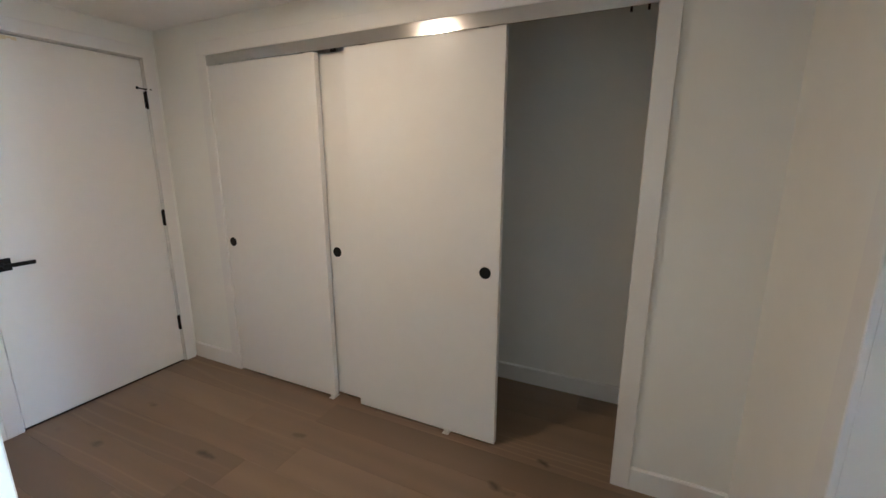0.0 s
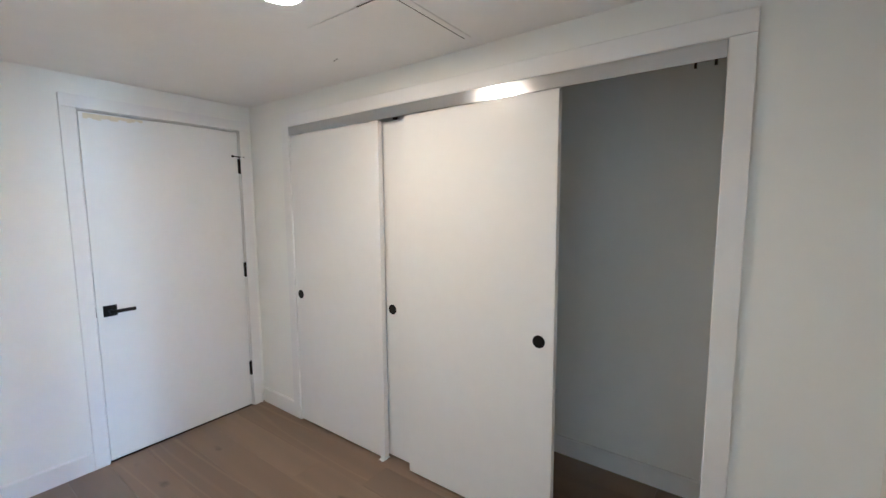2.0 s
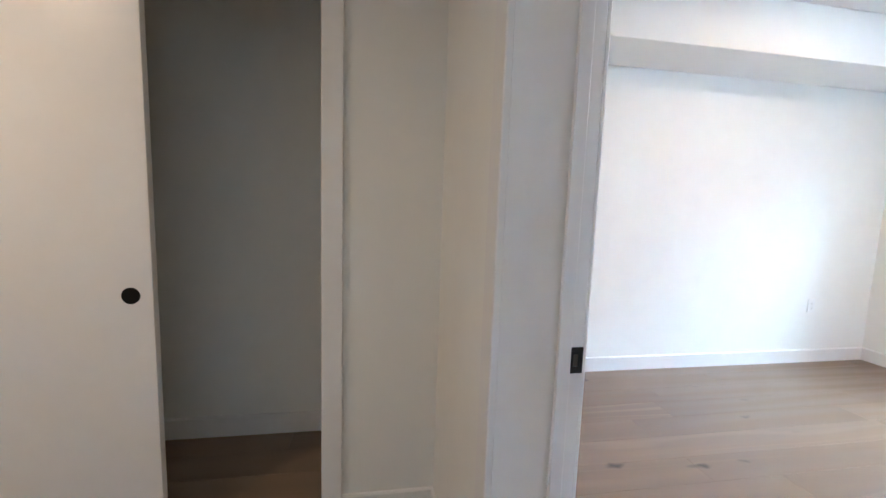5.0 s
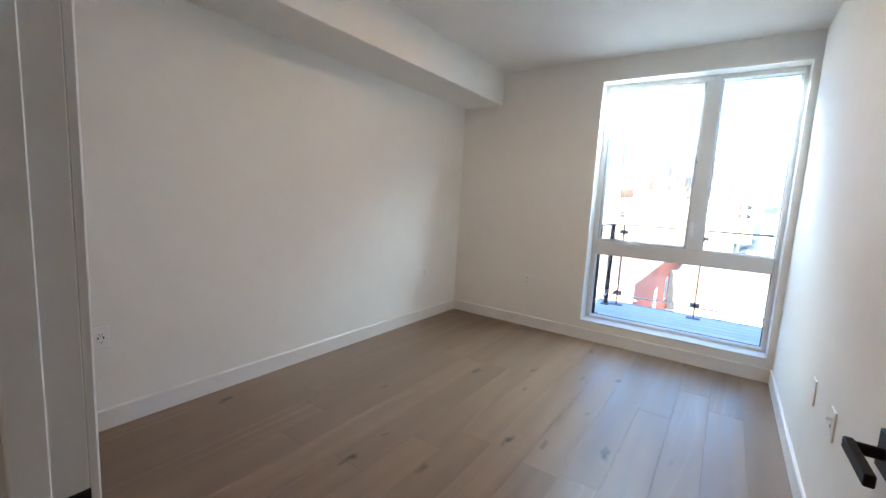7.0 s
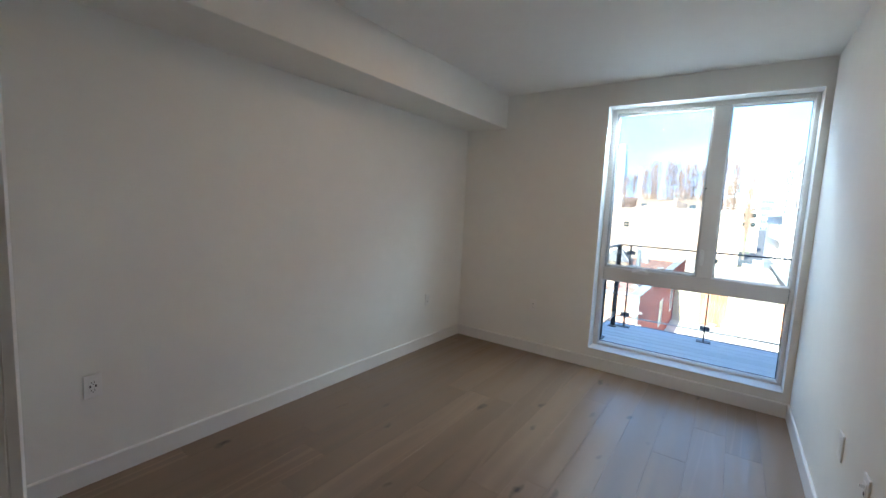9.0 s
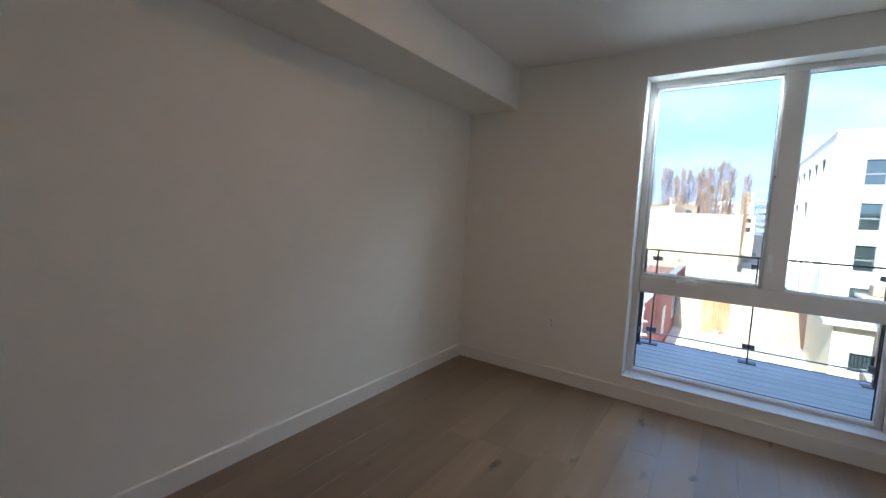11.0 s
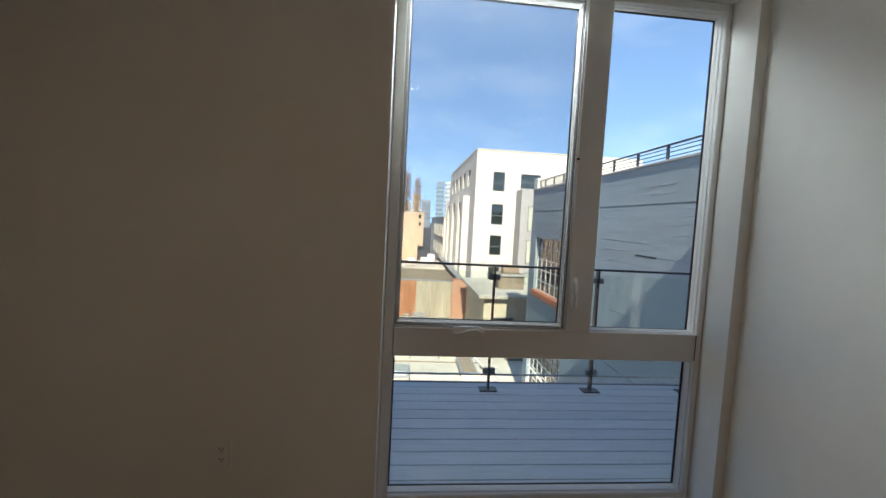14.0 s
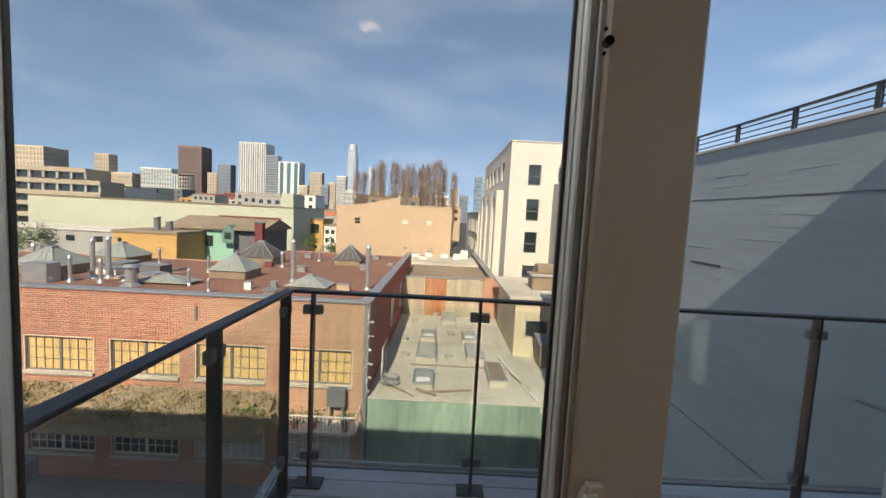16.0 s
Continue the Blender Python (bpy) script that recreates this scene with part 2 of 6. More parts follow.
part("wall_bedroom_south", boxed(EX1, BE, BS - 0.12, BS, 0, 2.75), WALL, None, "white painted bedroom wall beside the window", "wall", "structure")
part("wall_window", wall_with_holes(bm_new(), "x", BE, 4.10, -4.12, BN + 0.13, 0, 2.75, [WIN, (-3.37, -2.45, 0.0, 2.36)]), WALL, None, "white painted wall with a tall window", "wall", "structure")
part("ceiling_hall", boxed(WX - 0.13, EX0, -4.12, CB + 0.12, HC, HC + 0.12), CEIL, None, "flat white painted hall ceiling", "ceiling", "structure")
part("ceiling_bedroom", boxed(EX1, BE, BS, BN, BC, BC + 0.12), CEIL, None, "flat white painted bedroom ceiling", "ceiling", "structure")
part("ceiling_living", boxed(EX1, BE, -4.0, BS - 0.12, BC, BC + 0.12), CEIL, None, "flat white painted living room ceiling", "ceiling", "structure")
part("soffit", boxed(EX1, BE, SY, BN, SZ, BC, 0.004), WALL, None, "white painted box soffit along the bedroom wall", "soffit", "structure")


def baseboard(axis, c, out, u0, u1, h=0.11):
    """A baseboard against the plane c, standing out towards the room, with an eased top edge."""
    t = 0.014 * out
    outline = [(c, 0.0), (c + t, 0.0), (c + t, h - 0.006), (c + t * 0.6, h), (c, h)]
    if axis == "x":
        bm = prism(bm_new(), [(p, q) for p, q in outline], "y", u0, u1)
    else:
        bm = prism(bm_new(), [(p, q) for p, q in outline], "x", u0, u1)
    return part("baseboard", bm, TRIM, None, "white painted flat baseboard", "baseboard", "structure")


baseboard("x", WX, 1, HS, -1.052)
baseboard("y", 0.0, -1, -3.472, -3.07)
baseboard("y", 0.0, -1, -0.528, EX0 - 0.002)
baseboard("x", EX0, -1, -0.66, -0.016)
baseboard("y", CB, -1, -3.2, -0.44)
baseboard("y", HS, 1, WX + 0.015, -1.40)
baseboard("y", BN, -1, EX1, BE - 0.015)
baseboard("x", BE, -1, BS + 0.015, BN - 0.002)
baseboard("y", BS, 1, EX1, BE - 0.002)
baseboard("x", EX1, 1, -0.64, BN - 0.016)


def casing(name, axis, c, out, u0, u1, top, w=0.075, t=0.018, left=None, right=None):
    """Flat door trim on the plane c: two legs and a head round an opening u0..u1, up to top."""
    left, right = (w if left is None else left), (w if right is None else right)
    bm = bm_new()
    a, b = sorted((c, c + t * out))
    for ua, ub, z0, z1 in ((u0 - left, u0, 0, top), (u1, u1 + right, 0, top), (u0 - left, u1 + right, top, top + w)):
        if axis == "x":
            box(bm, a, b, ua, ub, z0, z1, 0.0025)
        else:
            box(bm, ua, ub, a, b, z0, z1, 0.0025)
    return part(name, bm, TRIM, None, "white painted flat door casing", "trim", "structure")


casing("trim_entry", "x", WX, 1, -0.985, -0.094, 2.048, 0.07)
casing("trim_closet", "y", 0.0, -1, -2.995, -0.60, 2.035, 0.076)
casing("trim_bedroom_hall", "x", EX0, -1, -1.56, -0.74, 2.06, 0.075, 0.018, right=0.075, left=0.055)
casing("trim_bedroom", "x", EX1, 1, -1.56, -0.74, 2.06, 0.075, 0.012, left=0.075)
casing("trim_south_doorway", "y", HS, 1, -1.30, -0.30, 2.03, 0.075, right=0.12)


def jamb(axis, c0, c1, u0, u1, top, th, stop=None):
    bm = bm_new()
    for ua, ub, z0, z1 in ((u0, u0 + th, 0, top + th), (u1 - th, u1, 0, top + th), (u0 + th, u1 - th, top, top + th)):
        if axis == "x":
            box(bm, c0, c1, ua, ub, z0, z1, 0.0015)
        else:
            box(bm, ua, ub, c0, c1, z0, z1, 0.0015)
    if stop:
        s0, s1 = stop
        a, b = u0 + th, u1 - th
        for ua, ub, z0, z1 in ((a, a + 0.011, 0, top), (b - 0.011, b, 0, top), (a + 0.011, b - 0.011, top - 0.011, top)):
            box(bm, s0, s1, ua, ub, z0, z1, 0.0015)
    return part("door_jamb", bm, TRIM, None, "white painted door jamb with a stop", "trim", "structure")


jamb("x", EX0 - 0.002, EX1 + 0.002, -1.579, -0.723, 2.06, 0.017, (-0.032, -0.002))
jamb("y", HS - 0.122, HS + 0.002, -1.319, -0.281, 2.03, 0.017)
jamb("x", WX - 0.10, WX + 0.002, -0.983, -0.096, 2.042, 0.004)


# ---- hall: entry door ----
def square_rose_lever(parent, x, y, z, face, along):
    """A lever on a square rose on a door face; face is the outward normal along x or y, along the way the lever points."""
    f, a = Vector(face), Vector(along)
    o = Vector((x, y, z))

    def slab(name, centre, d_face, d_along, d_up, bev):
        bm = bm_new()
        h = f * d_face / 2 + a * d_along / 2 + Vector((0, 0, d_up / 2))
        c = Vector(centre)
        box(bm, c.x - abs(h.x), c.x + abs(h.x), c.y - abs(h.y), c.y + abs(h.y), c.z - d_up / 2, c.z + d_up / 2, bev)
        return part(name, bm, BLACK, parent)
    rose = slab("rose", o + f * 0.004, 0.009, 0.065, 0.065, 0.0015)
    neck = part("neck", rod(bm_new(), o + f * 0.008, o + f * 0.052, 0.010, 16), BLACK, parent, smooth=False)
    lever = slab("lever", o + f * 0.050 + a * 0.050, 0.012, 0.125, 0.020, 0.0015)
    return rose, neck, lever


def butt_hinge(parent, x, y, z, nx, ny):
    bm = bm_new()
    rod(bm, (x, y, z - 0.05), (x, y, z + 0.05), 0.0075, 12)
    for k in (-0.017, 0.017):
        rod(bm, (x, y, z + k - 0.001), (x, y, z + k + 0.001), 0.0080, 12)
    rod(bm, (x, y, z + 0.05), (x, y, z + 0.055), 0.0055, 12)
    rod(bm, (x, y, z - 0.055), (x, y, z - 0.05), 0.0055, 12)
    box(bm, x - 0.012 * abs(ny) - 0.002, x + 0.012 * abs(ny) + 0.002, y - 0.012 * abs(nx) - 0.002, y + 0.012 * abs(nx) + 0.002, z - 0.05, z + 0.05)
    return part("hinge", bm, BLACK, parent, "matt black butt hinge")


entry = thing("door_1", (WX - 0.02, -0.54, 0), "closed white painted flush entry door with black hardware", "door", kind="structure")
part("door_leaf", boxed(WX - 0.045, WX - 0.001, -0.9755, -0.1035, 0.010, 2.037, 0.0025), DOOR, entry)
square_rose_lever(entry, WX - 0.001, -0.915, 0.912, (1, 0, 0), (0, 1, 0))
for z in (1.80, 1.05, 0.297):
    butt_hinge(entry, WX + 0.005, -0.0975, z, 1, 0)
bm = bm_new()
rod(bm, (WX + 0.006, -0.0975, 1.862), (WX + 0.006, -0.0975, 1.868), 0.012, 14)
rod(bm, (WX + 0.006, -0.0975, 1.865), (WX + 0.020, -0.150, 1.866), 0.004, 10)
rod(bm, (WX + 0.020, -0.150, 1.866), (WX + 0.021, -0.156, 1.866), 0.009, 12)
rod(bm, (WX + 0.006, -0.0975, 1.865), (WX + 0.016, -0.068, 1.865), 0.0055, 10)
part("hinge_pin_stop", bm, BLACK, entry, "black hinge-pin door stop")
part("latch_plate", boxed(WX - 0.004, WX + 0.0015, -0.986, -0.9775, 0.885, 0.940, 0.001), BLACK, entry)
part("door_sweep", boxed(WX - 0.040, WX - 0.006, -0.975, -0.104, 0.001, 0.0095), GASKET, entry, "black rubber door sweep")
STAIN = material("patch_stain", (0.72, 0.64, 0.47), 0.5, big=(6.0, 0.08), fine=(30.0, 0.05))
bm = bm_new()
for k in range(14):
    y = -0.955 + k * 0.020
    box(bm, WX - 0.0008, WX + 0.0002, y, y + 0.0205, 2.000 + 0.006 * math.sin(k * 1.7) + 0.0012 * k, 2.030)
part("paint_stain", bm, STAIN, entry, "yellowed strip of bare filler")


# ---- hall: closet with sliding doors ----
def pull(parent, x, y, z):
    bm = bm_new()
    rod(bm, (x, y - 0.0025, z), (x, y + 0.001, z), 0.0285, 32)
    rod(bm, (x, y - 0.0032, z), (x, y - 0.0024, z), 0.0245, 32)
    return part("finger_pull", bm, BLACK, parent, "round black recessed finger pull")


def sliding_leaf(x0, x1, y, px, label):
    leaf = thing("sliding_door", ((x0 + x1) / 2, y + 0.017, 0.012), label, "sliding door", "closet sliding doors")
    part("panel", boxed(x0, x1, y, y + 0.034, 0.012, 1.974, 0.0015), DOOR, leaf)
    pull(leaf, px, y, 0.915)
    for x in (x0 + 0.1, x1 - 0.1):
        part("roller_hanger", boxed(x - 0.02, x + 0.02, y + 0.010, y + 0.024, 1.970, 1.998), ALU, leaf)
    return leaf


sliding_leaf(-2.992, -2.174, -0.010, -2.938, "closed white sliding closet door with a round black pull")
sliding_leaf(-2.198, -1.372, 0.040, -2.136, "white sliding closet door mostly behind its neighbours")
sliding_leaf(-1.984, -1.154, -0.010, -1.222, "white sliding closet door pushed left beside the open gap")
track = thing("sliding_door_track", (-1.8, 0.03, 1.968), "brushed aluminium sliding door track under the closet header", "door track")
part("fascia", boxed(-2.993, -0.602, -0.0155, -0.0125, 1.975, 2.033, 0.0008), ALU, track)
part("channel", boxed(-2.993, -0.602, -0.012, 0.085, 2.012, 2.033), ALU, track)
for x in (-0.690, -0.632):
    part("track_stop", rod(bm_new(), (x, 0.010, 1.964), (x, 0.010, 2.012), 0.0045, 10), BLACK, track, "black track stop screw")
bm = boxed(-2.9955, -0.5995, -0.0178, 0.0, 2.0345, 2.0415, 0.001)
part("header_bead", bm, TRIM, track, "thin white bead under the header")
for x in (-2.19, -1.42):
    g = thing("door_guide", (x, -0.013, 0), "small clear plastic floor guide under a sliding door", "door guide")
    bm = boxed(x - 0.018, x + 0.018, -0.030, 0.030, 0.0, 0.004, 0.001)
    box(bm, x - 0.014, x + 0.014, -0.018, -0.0125, 0.003, 0.030, 0.001)
    part("guide_body", bm, PLASTIC, g)
casing("trim_closet_jamb", "y", 0.108, 1, -2.995, -0.60, 2.035, 0.02, 0.004)


# ---- hall ceiling ----
def downlight(x, y, z):
    lamp = thing("ceiling_downlight", (x, y, z), "flat round white LED ceiling downlight, lit warm", "ceiling lamp", "ceiling downlights")
    bm = bm_new()
    rings = []
    for r, dz in ((0.086, 0.0), (0.084, -0.006), (0.076, -0.010), (0.068, -0.009)):
        rings.append([bm.verts.new((x + r * math.cos(k * math.pi / 20), y + r * math.sin(k * math.pi / 20), z + dz)) for k in range(40)])
    for a, b in zip(rings, rings[1:]):
        for k in range(40):
            bm.faces.new((a[k], a[(k + 1) % 40], b[(k + 1) % 40], b[k]))
    part("trim_ring", bm, PLASTIC, lamp)
    part("diffuser", rod(bm_new(), (x, y, z - 0.0085), (x, y, z - 0.004), 0.069, 40), DIFFUSER, lamp, "glowing warm white diffuser")
    return lamp


downlight(-1.83, -0.80, HC)
downlight(2.09, -0.33, BC)
LINE = material("shadow_gap", (0.10, 0.09, 0.08), 0.9)
panel = thing("ceiling_access_panel", (-1.75, -0.35, HC), "flush white ceiling access panel with a thin gap round it", "access panel")
part("panel_face", boxed(-2.000, -1.547, -0.575, -0.116, HC - 0.004, HC - 0.0005, 0.001), CEIL, panel)
part("panel_frame", boxed(-1.541, -1.512, -0.60, -0.104, HC - 0.005, HC - 0.0005, 0.001), CEIL, panel)
part("panel_gap", boxed(-1.547, -1.541, -0.600, -0.104, HC - 0.0035, HC - 0.0005), LINE, panel)
part("panel_gap", boxed(-1.700, -1.547, -0.5775, -0.5755, HC - 0.0035, HC - 0.0005), LINE, panel)
det = thing("smoke_detector", (-0.93, 0.0 - 0.20, HC), "round white smoke detector on the ceiling", "smoke detector")
bm = rod(bm_new(), (-0.93, -0.20, HC - 0.030), (-0.93, -0.20, HC), 0.052, 32, 0.060)
part("detector_body", bm, PLASTIC, det)
holes = thing("anchor_holes", (-2.2, -0.27, HC), "two small dark screw holes in the ceiling", "screw hole")
part("hole", rod(bm_new(), (-2.208, -0.264, HC - 0.002), (-2.208, -0.264, HC + 0.001), 0.004, 8), LINE, holes)
part("hole", rod(bm_new(), (-2.180, -0.272, HC - 0.002), (-2.180, -0.272, HC + 0.001), 0.004, 8), LINE, holes)

# ---- bedroom door, open ----
bdoor = thing("door_2", (0.042, -1.555, 0), "white painted flush bedroom door standing open inside", "door", kind="structure")
DW, DA = 0.84, radians(88.8)
dm = Matrix.Translation((0.050, -1.553, 0)) @ Matrix.Rotation(math.pi / 2 - DA, 4, "Z")
bm = boxed(0.0, DW, -0.036, 0.0, 0.012, 2.045, 0.002)
bmesh.ops.transform(bm, matrix=dm, verts=bm.verts)
part("door_leaf", bm, DOOR, bdoor)
for s, name in ((0.0, "lever_set"), (-0.036, "lever_set")):
    sgn = 1 if s == 0.0 else -1
    bm = bm_new()
    cx = DW - 0.052
    box(bm, cx - 0.033, cx + 0.033, min(s, s + 0.009 * sgn), max(s, s + 0.009 * sgn), 0.887, 0.953, 0.0015)
    rod(bm, (cx, s, 0.92), (cx, s + 0.052 * sgn, 0.92), 0.010, 16)
    box(bm, cx - 0.113, cx + 0.013, s + 0.050 * sgn - 0.007, s + 0.050 * sgn + 0.007, 0.910, 0.930, 0.0015)
    bmesh.ops.transform(bm, matrix=dm, verts=bm.verts)
    part(name, bm, BLACK, bdoor, "matt black square-rose lever handle")
for z in (1.83, 1.05, 0.25):
    butt_hinge(bdoor, 0.050, -1.557, z, 1, 0)
SK, SKZ = 0.0155, 0.934
st = thing("strike_plate", (SK, -0.741, SKZ), "black strike plate on the white door jamb", "strike plate")
bm = bm_new()
for x0, x1, z0, z1 in ((-0.018, -0.008, -0.029, 0.029), (0.004, 0.0145, -0.029, 0.029), (-0.008, 0.004, -0.029, -0.014), (-0.008, 0.004, 0.014, 0.029)):
    box(bm, SK + x0, SK + x1, -0.7425, -0.739, SKZ + z0, SKZ + z1)
for dz in (-0.022, 0.022):
    rod(bm, (SK - 0.002, -0.7435, SKZ + dz), (SK - 0.002, -0.7424, SKZ + dz), 0.0035, 12)
part("plate", bm, BLACK, st)
part("latch_hole", boxed(SK - 0.0075, SK + 0.0035, -0.7408, -0.7398, SKZ - 0.0135, SKZ + 0.0135), material("dark_latch_recess", (0.06, 0.045, 0.03), 0.6), st)


# ---- outlets and plates ----
def outlet(axis, c, out, u, z, kind="duplex"):
    """A wall plate with a receptacle; out is the room side of the plane c."""
    labels = {"duplex": "white wall outlet with a screwless plate", "usb": "white wall outlet with usb ports", "data": "white wall plate with a coax and data jack", "blank": "white blank wall plate"}
    at = (c, u, z - 0.057) if axis == "x" else (u, c, z - 0.057)
    o = thing("wall_outlet", at, labels[kind], "wall outlet", "wall outlets")

    def b(u0, u1, z0, z1, d0, d1, bev=0.0008):
        lo, hi = sorted((c + out * d0, c + out * d1))
        return boxed(lo, hi, u + u0, u + u1, z + z0, z + z1, bev) if axis == "x" else boxed(u + u0, u + u1, lo, hi, z + z0, z + z1, bev)
    part("plate", b(-0.036, 0.036, -0.058, 0.058, 0.0, 0.0075, 0.002), PLASTIC, o)
    if kind in ("duplex", "usb"):
        part("receptacle", b(-0.0168, 0.0168, -0.034, 0.034, 0.005, 0.0088), PLASTIC, o)
        for dz in (-0.020, 0.020):
            for du in (-0.0062, 0.0062):
                part("slot", b(du - 0.0012, du + 0.0012, dz - 0.004, dz + 0.004, 0.0082, 0.0092, 0.0), GASKET, o)
            part("ground_hole", b(-0.0022, 0.0022, dz - 0.0115, dz - 0.0075, 0.0082, 0.0092, 0.0), GASKET, o)
    if kind == "usb":
        for du in (-0.011, 0.011):
            part("usb_port", b(du - 0.003, du + 0.003, -0.006, 0.006, 0.0082, 0.0093, 0.0), GASKET, o)
    if kind == "blank":
        part("insert", b(-0.0168, 0.0168, -0.034, 0.034, 0.005, 0.0086), PLASTIC, o)
    if kind == "data":
        part("insert", b(-0.0168, 0.0168, -0.034, 0.034, 0.005, 0.0086), PLASTIC, o)
        p = (c, u, z + 0.018) if axis == "x" else (u, c, z + 0.018)
        q = (c + out * 0.022, u, z + 0.018) if axis == "x" else (u, c + out * 0.022, z + 0.018)
        part("coax_jack", rod(bm_new(), p, q, 0.005, 12), CHROME, o, "metal coax connector")
        part("data_jack", b(-0.007, 0.007, -0.014, -0.002, 0.0082, 0.0091, 0.0), GASKET, o)
    return o


outlet("y", BN, -1, 0.574, 0.494, "usb")
outlet("y", BN, -1, 3.261, 0.494)
outlet("x", BE, -1, 0.375, 0.490)
outlet("y", BS, 1, 2.335, 0.515, "blank")
outlet("y", BS, 1, 1.935, 0.535, "data")

# ---- bedroom window ----
WY0, WY1, WZ0, WZ1 = WIN
window = thing("window_1", (4.05, (WY0 + WY1) / 2, WZ0), "tall white framed window with a casement sash, a fixed light and a low pane", "window", kind="structure")
part("window_sill", boxed(BE - 0.012, 4.0175, WY0 + 0.001, WY1 - 0.001, WZ0, WZ0 + 0.012, 0.003), TRIM, window, "white painted sill board")
bm = bm_new()
box(bm, 4.018, 4.098, -0.2445, -0.2025, 0.1815, 2.4005, 0.004)
box(bm, 4.018, 4.098, -1.6335, -1.606, 0.1815, 2.4005, 0.004)
box(bm, 4.019, 4.097, -1.606, -0.2445, 2.362, 2.4005, 0.004)
box(bm, 4.019, 4.097, -1.606, -0.2445, 0.1815, 0.212, 0.004)
box(bm, 4.019, 4.097, -1.606, -0.2445, 0.829, 0.955, 0.004)
box(bm, 4.0195, 4.097, -1.105, -0.992, 0.955, 2.362, 0.004)
part("window_frame", bm, FRAME, window)
for y in (-0.2455, -1.605):
    part("weld_joint", boxed(4.0174, 4.030, y - 0.0006, y + 0.0006, 0.833, 0.951), GASKET, window, "thin dark mitre joint")
SCREEN_FRAME = material("screen_frame_white", (0.62, 0.62, 0.62), 0.4)
part("screen_frame", frame_bars(bm_new(), "x", 4.026, 4.033, -0.9915, -0.245, 0.9555, 2.3615, 0.006, 0.001), SCREEN_FRAME, window, "thin white insect screen frame")
part("screen_seal", frame_bars(bm_new(), "x", 4.0335, 4.040, -0.9915, -0.245, 0.9555, 2.3615, 0.0065, 0.0), GASKET, window, "black screen seal")
bm = frame_bars(bm_new(), "x", 4.0445, 4.094, -0.9915, -0.245, 0.9555, 2.3615, 0.014, 0.003, 0.018)
frame_bars(bm, "x", 4.062, 4.0935, -0.9775, -0.259, 0.9735, 2.3475, 0.0025, 0.0008)
part("casement_sash", bm, FRAME, window, "white casement sash")
bm = frame_bars(bm_new(), "x", 4.0795, 4.0885, -0.9748, -0.2617, 0.976, 2.345, 0.004, 0.0)
frame_bars(bm, "x", 4.0795, 4.0885, -1.602, -1.109, 0.959, 2.358, 0.0065, 0.0, 0.004)
frame_bars(bm, "x", 4.0795, 4.0885, -1.602, -0.2485, 0.216, 0.825, 0.0065, 0.0, 0.004)
part("glazing_gasket", bm, GASKET, window, "black glazing gasket")
bm = frame_bars(bm_new(), "x", 4.038, 4.079, -1.6055, -1.1055, 0.9555, 2.3615, 0.0035, 0.001)
frame_bars(bm, "x", 4.038, 4.079, -1.6055, -0.245, 0.2125, 0.8285, 0.0035, 0.001)
frame_bars(bm, "x", 4.058, 4.0792, -1.602, -1.109, 0.959, 2.358, 0.0025, 0.001)
part("glazing_bead", bm, FRAME, window, "white glazing bead")
for y0, y1, z0, z1 in ((-0.9745, -0.262, 0.9765, 2.3445), (-1.6015, -1.1095, 0.9595, 2.3575), (-1.6015, -0.249, 0.2165, 0.8245)):
    pane = part("pane", boxed(4.081, 4.087, y0, y1, z0, z1), PANE, window, "clear glass pane")
    pane.visible_shadow = False
# insect screen: a fine woven mesh of grey wire
SCREEN_WIRE = material("screen_wire", (0.16, 0.16, 0.165), 0.5)
pitch, wire, sx = 0.0018, 0.00015, 4.031
SY0, SY1, SZ0, SZ1 = -0.9857, -0.2508, 0.9613, 2.3557
verts, faces = [], []
for i in range(int((SY1 - SY0) / pitch)):
    y = SY0 + (i + 0.5) * pitch
    k = len(verts)
    verts += [(sx, y - wire, SZ0), (sx - wire, y, SZ0), (sx, y + wire, SZ0), (sx, y - wire, SZ1), (sx - wire, y, SZ1), (sx, y + wire, SZ1)]
    faces += [(k, k + 1, k + 4, k + 3), (k + 1, k + 2, k + 5, k + 4)]
for j in range(int((SZ1 - SZ0) / pitch)):
    z = SZ0 + (j + 0.5) * pitch
    k = len(verts)
    verts += [(sx, SY0, z - wire), (sx + wire, SY0, z), (sx, SY0, z + wire), (sx, SY1, z - wire), (sx + wire, SY1, z), (sx, SY1, z + wire)]
    faces += [(k, k + 1, k + 4, k + 3), (k + 1, k + 2, k + 5, k + 4)]
me = bpy.data.meshes.new("insect_screen")
me.from_pydata(verts, [], faces)
me.materials.append(SCREEN_WIRE)
ob = new("insect_screen", me)
ob.parent = window
ob.matrix_parent_inverse = WORLD_OF[window].inverted()
tagged(ob, "fine grey insect screen mesh", kind="stuff")
# crank handle and lock
bm = bm_new()
prism(bm, [(-0.492, 0.924), (-0.628, 0.924), (-0.631, 0.936), (-0.624, 0.960), (-0.600, 0.968), (-0.520, 0.968), (-0.497, 0.960), (-0.489, 0.936)], "x", 4.000, 4.0205)
bmesh.ops.bevel(bm, geom=list(bm.edges), offset=0.004, segments=2, affect="EDGES", profile=0.5)
part("crank_cover", bm, PLASTIC, window, "white crank operator cover", smooth=False)
bm = tube(bm_new(), [(3.998, -0.616, 0.944), (3.991, -0.595, 0.957), (3.987, -0.565, 0.954), (3.988, -0.535, 0.943), (3.992, -0.512, 0.937), (3.998, -0.500, 0.938)], 0.007, 10)
part("crank_handle", bm, PLASTIC, window, "white folding crank handle", smooth=True)
bm = bm_new()
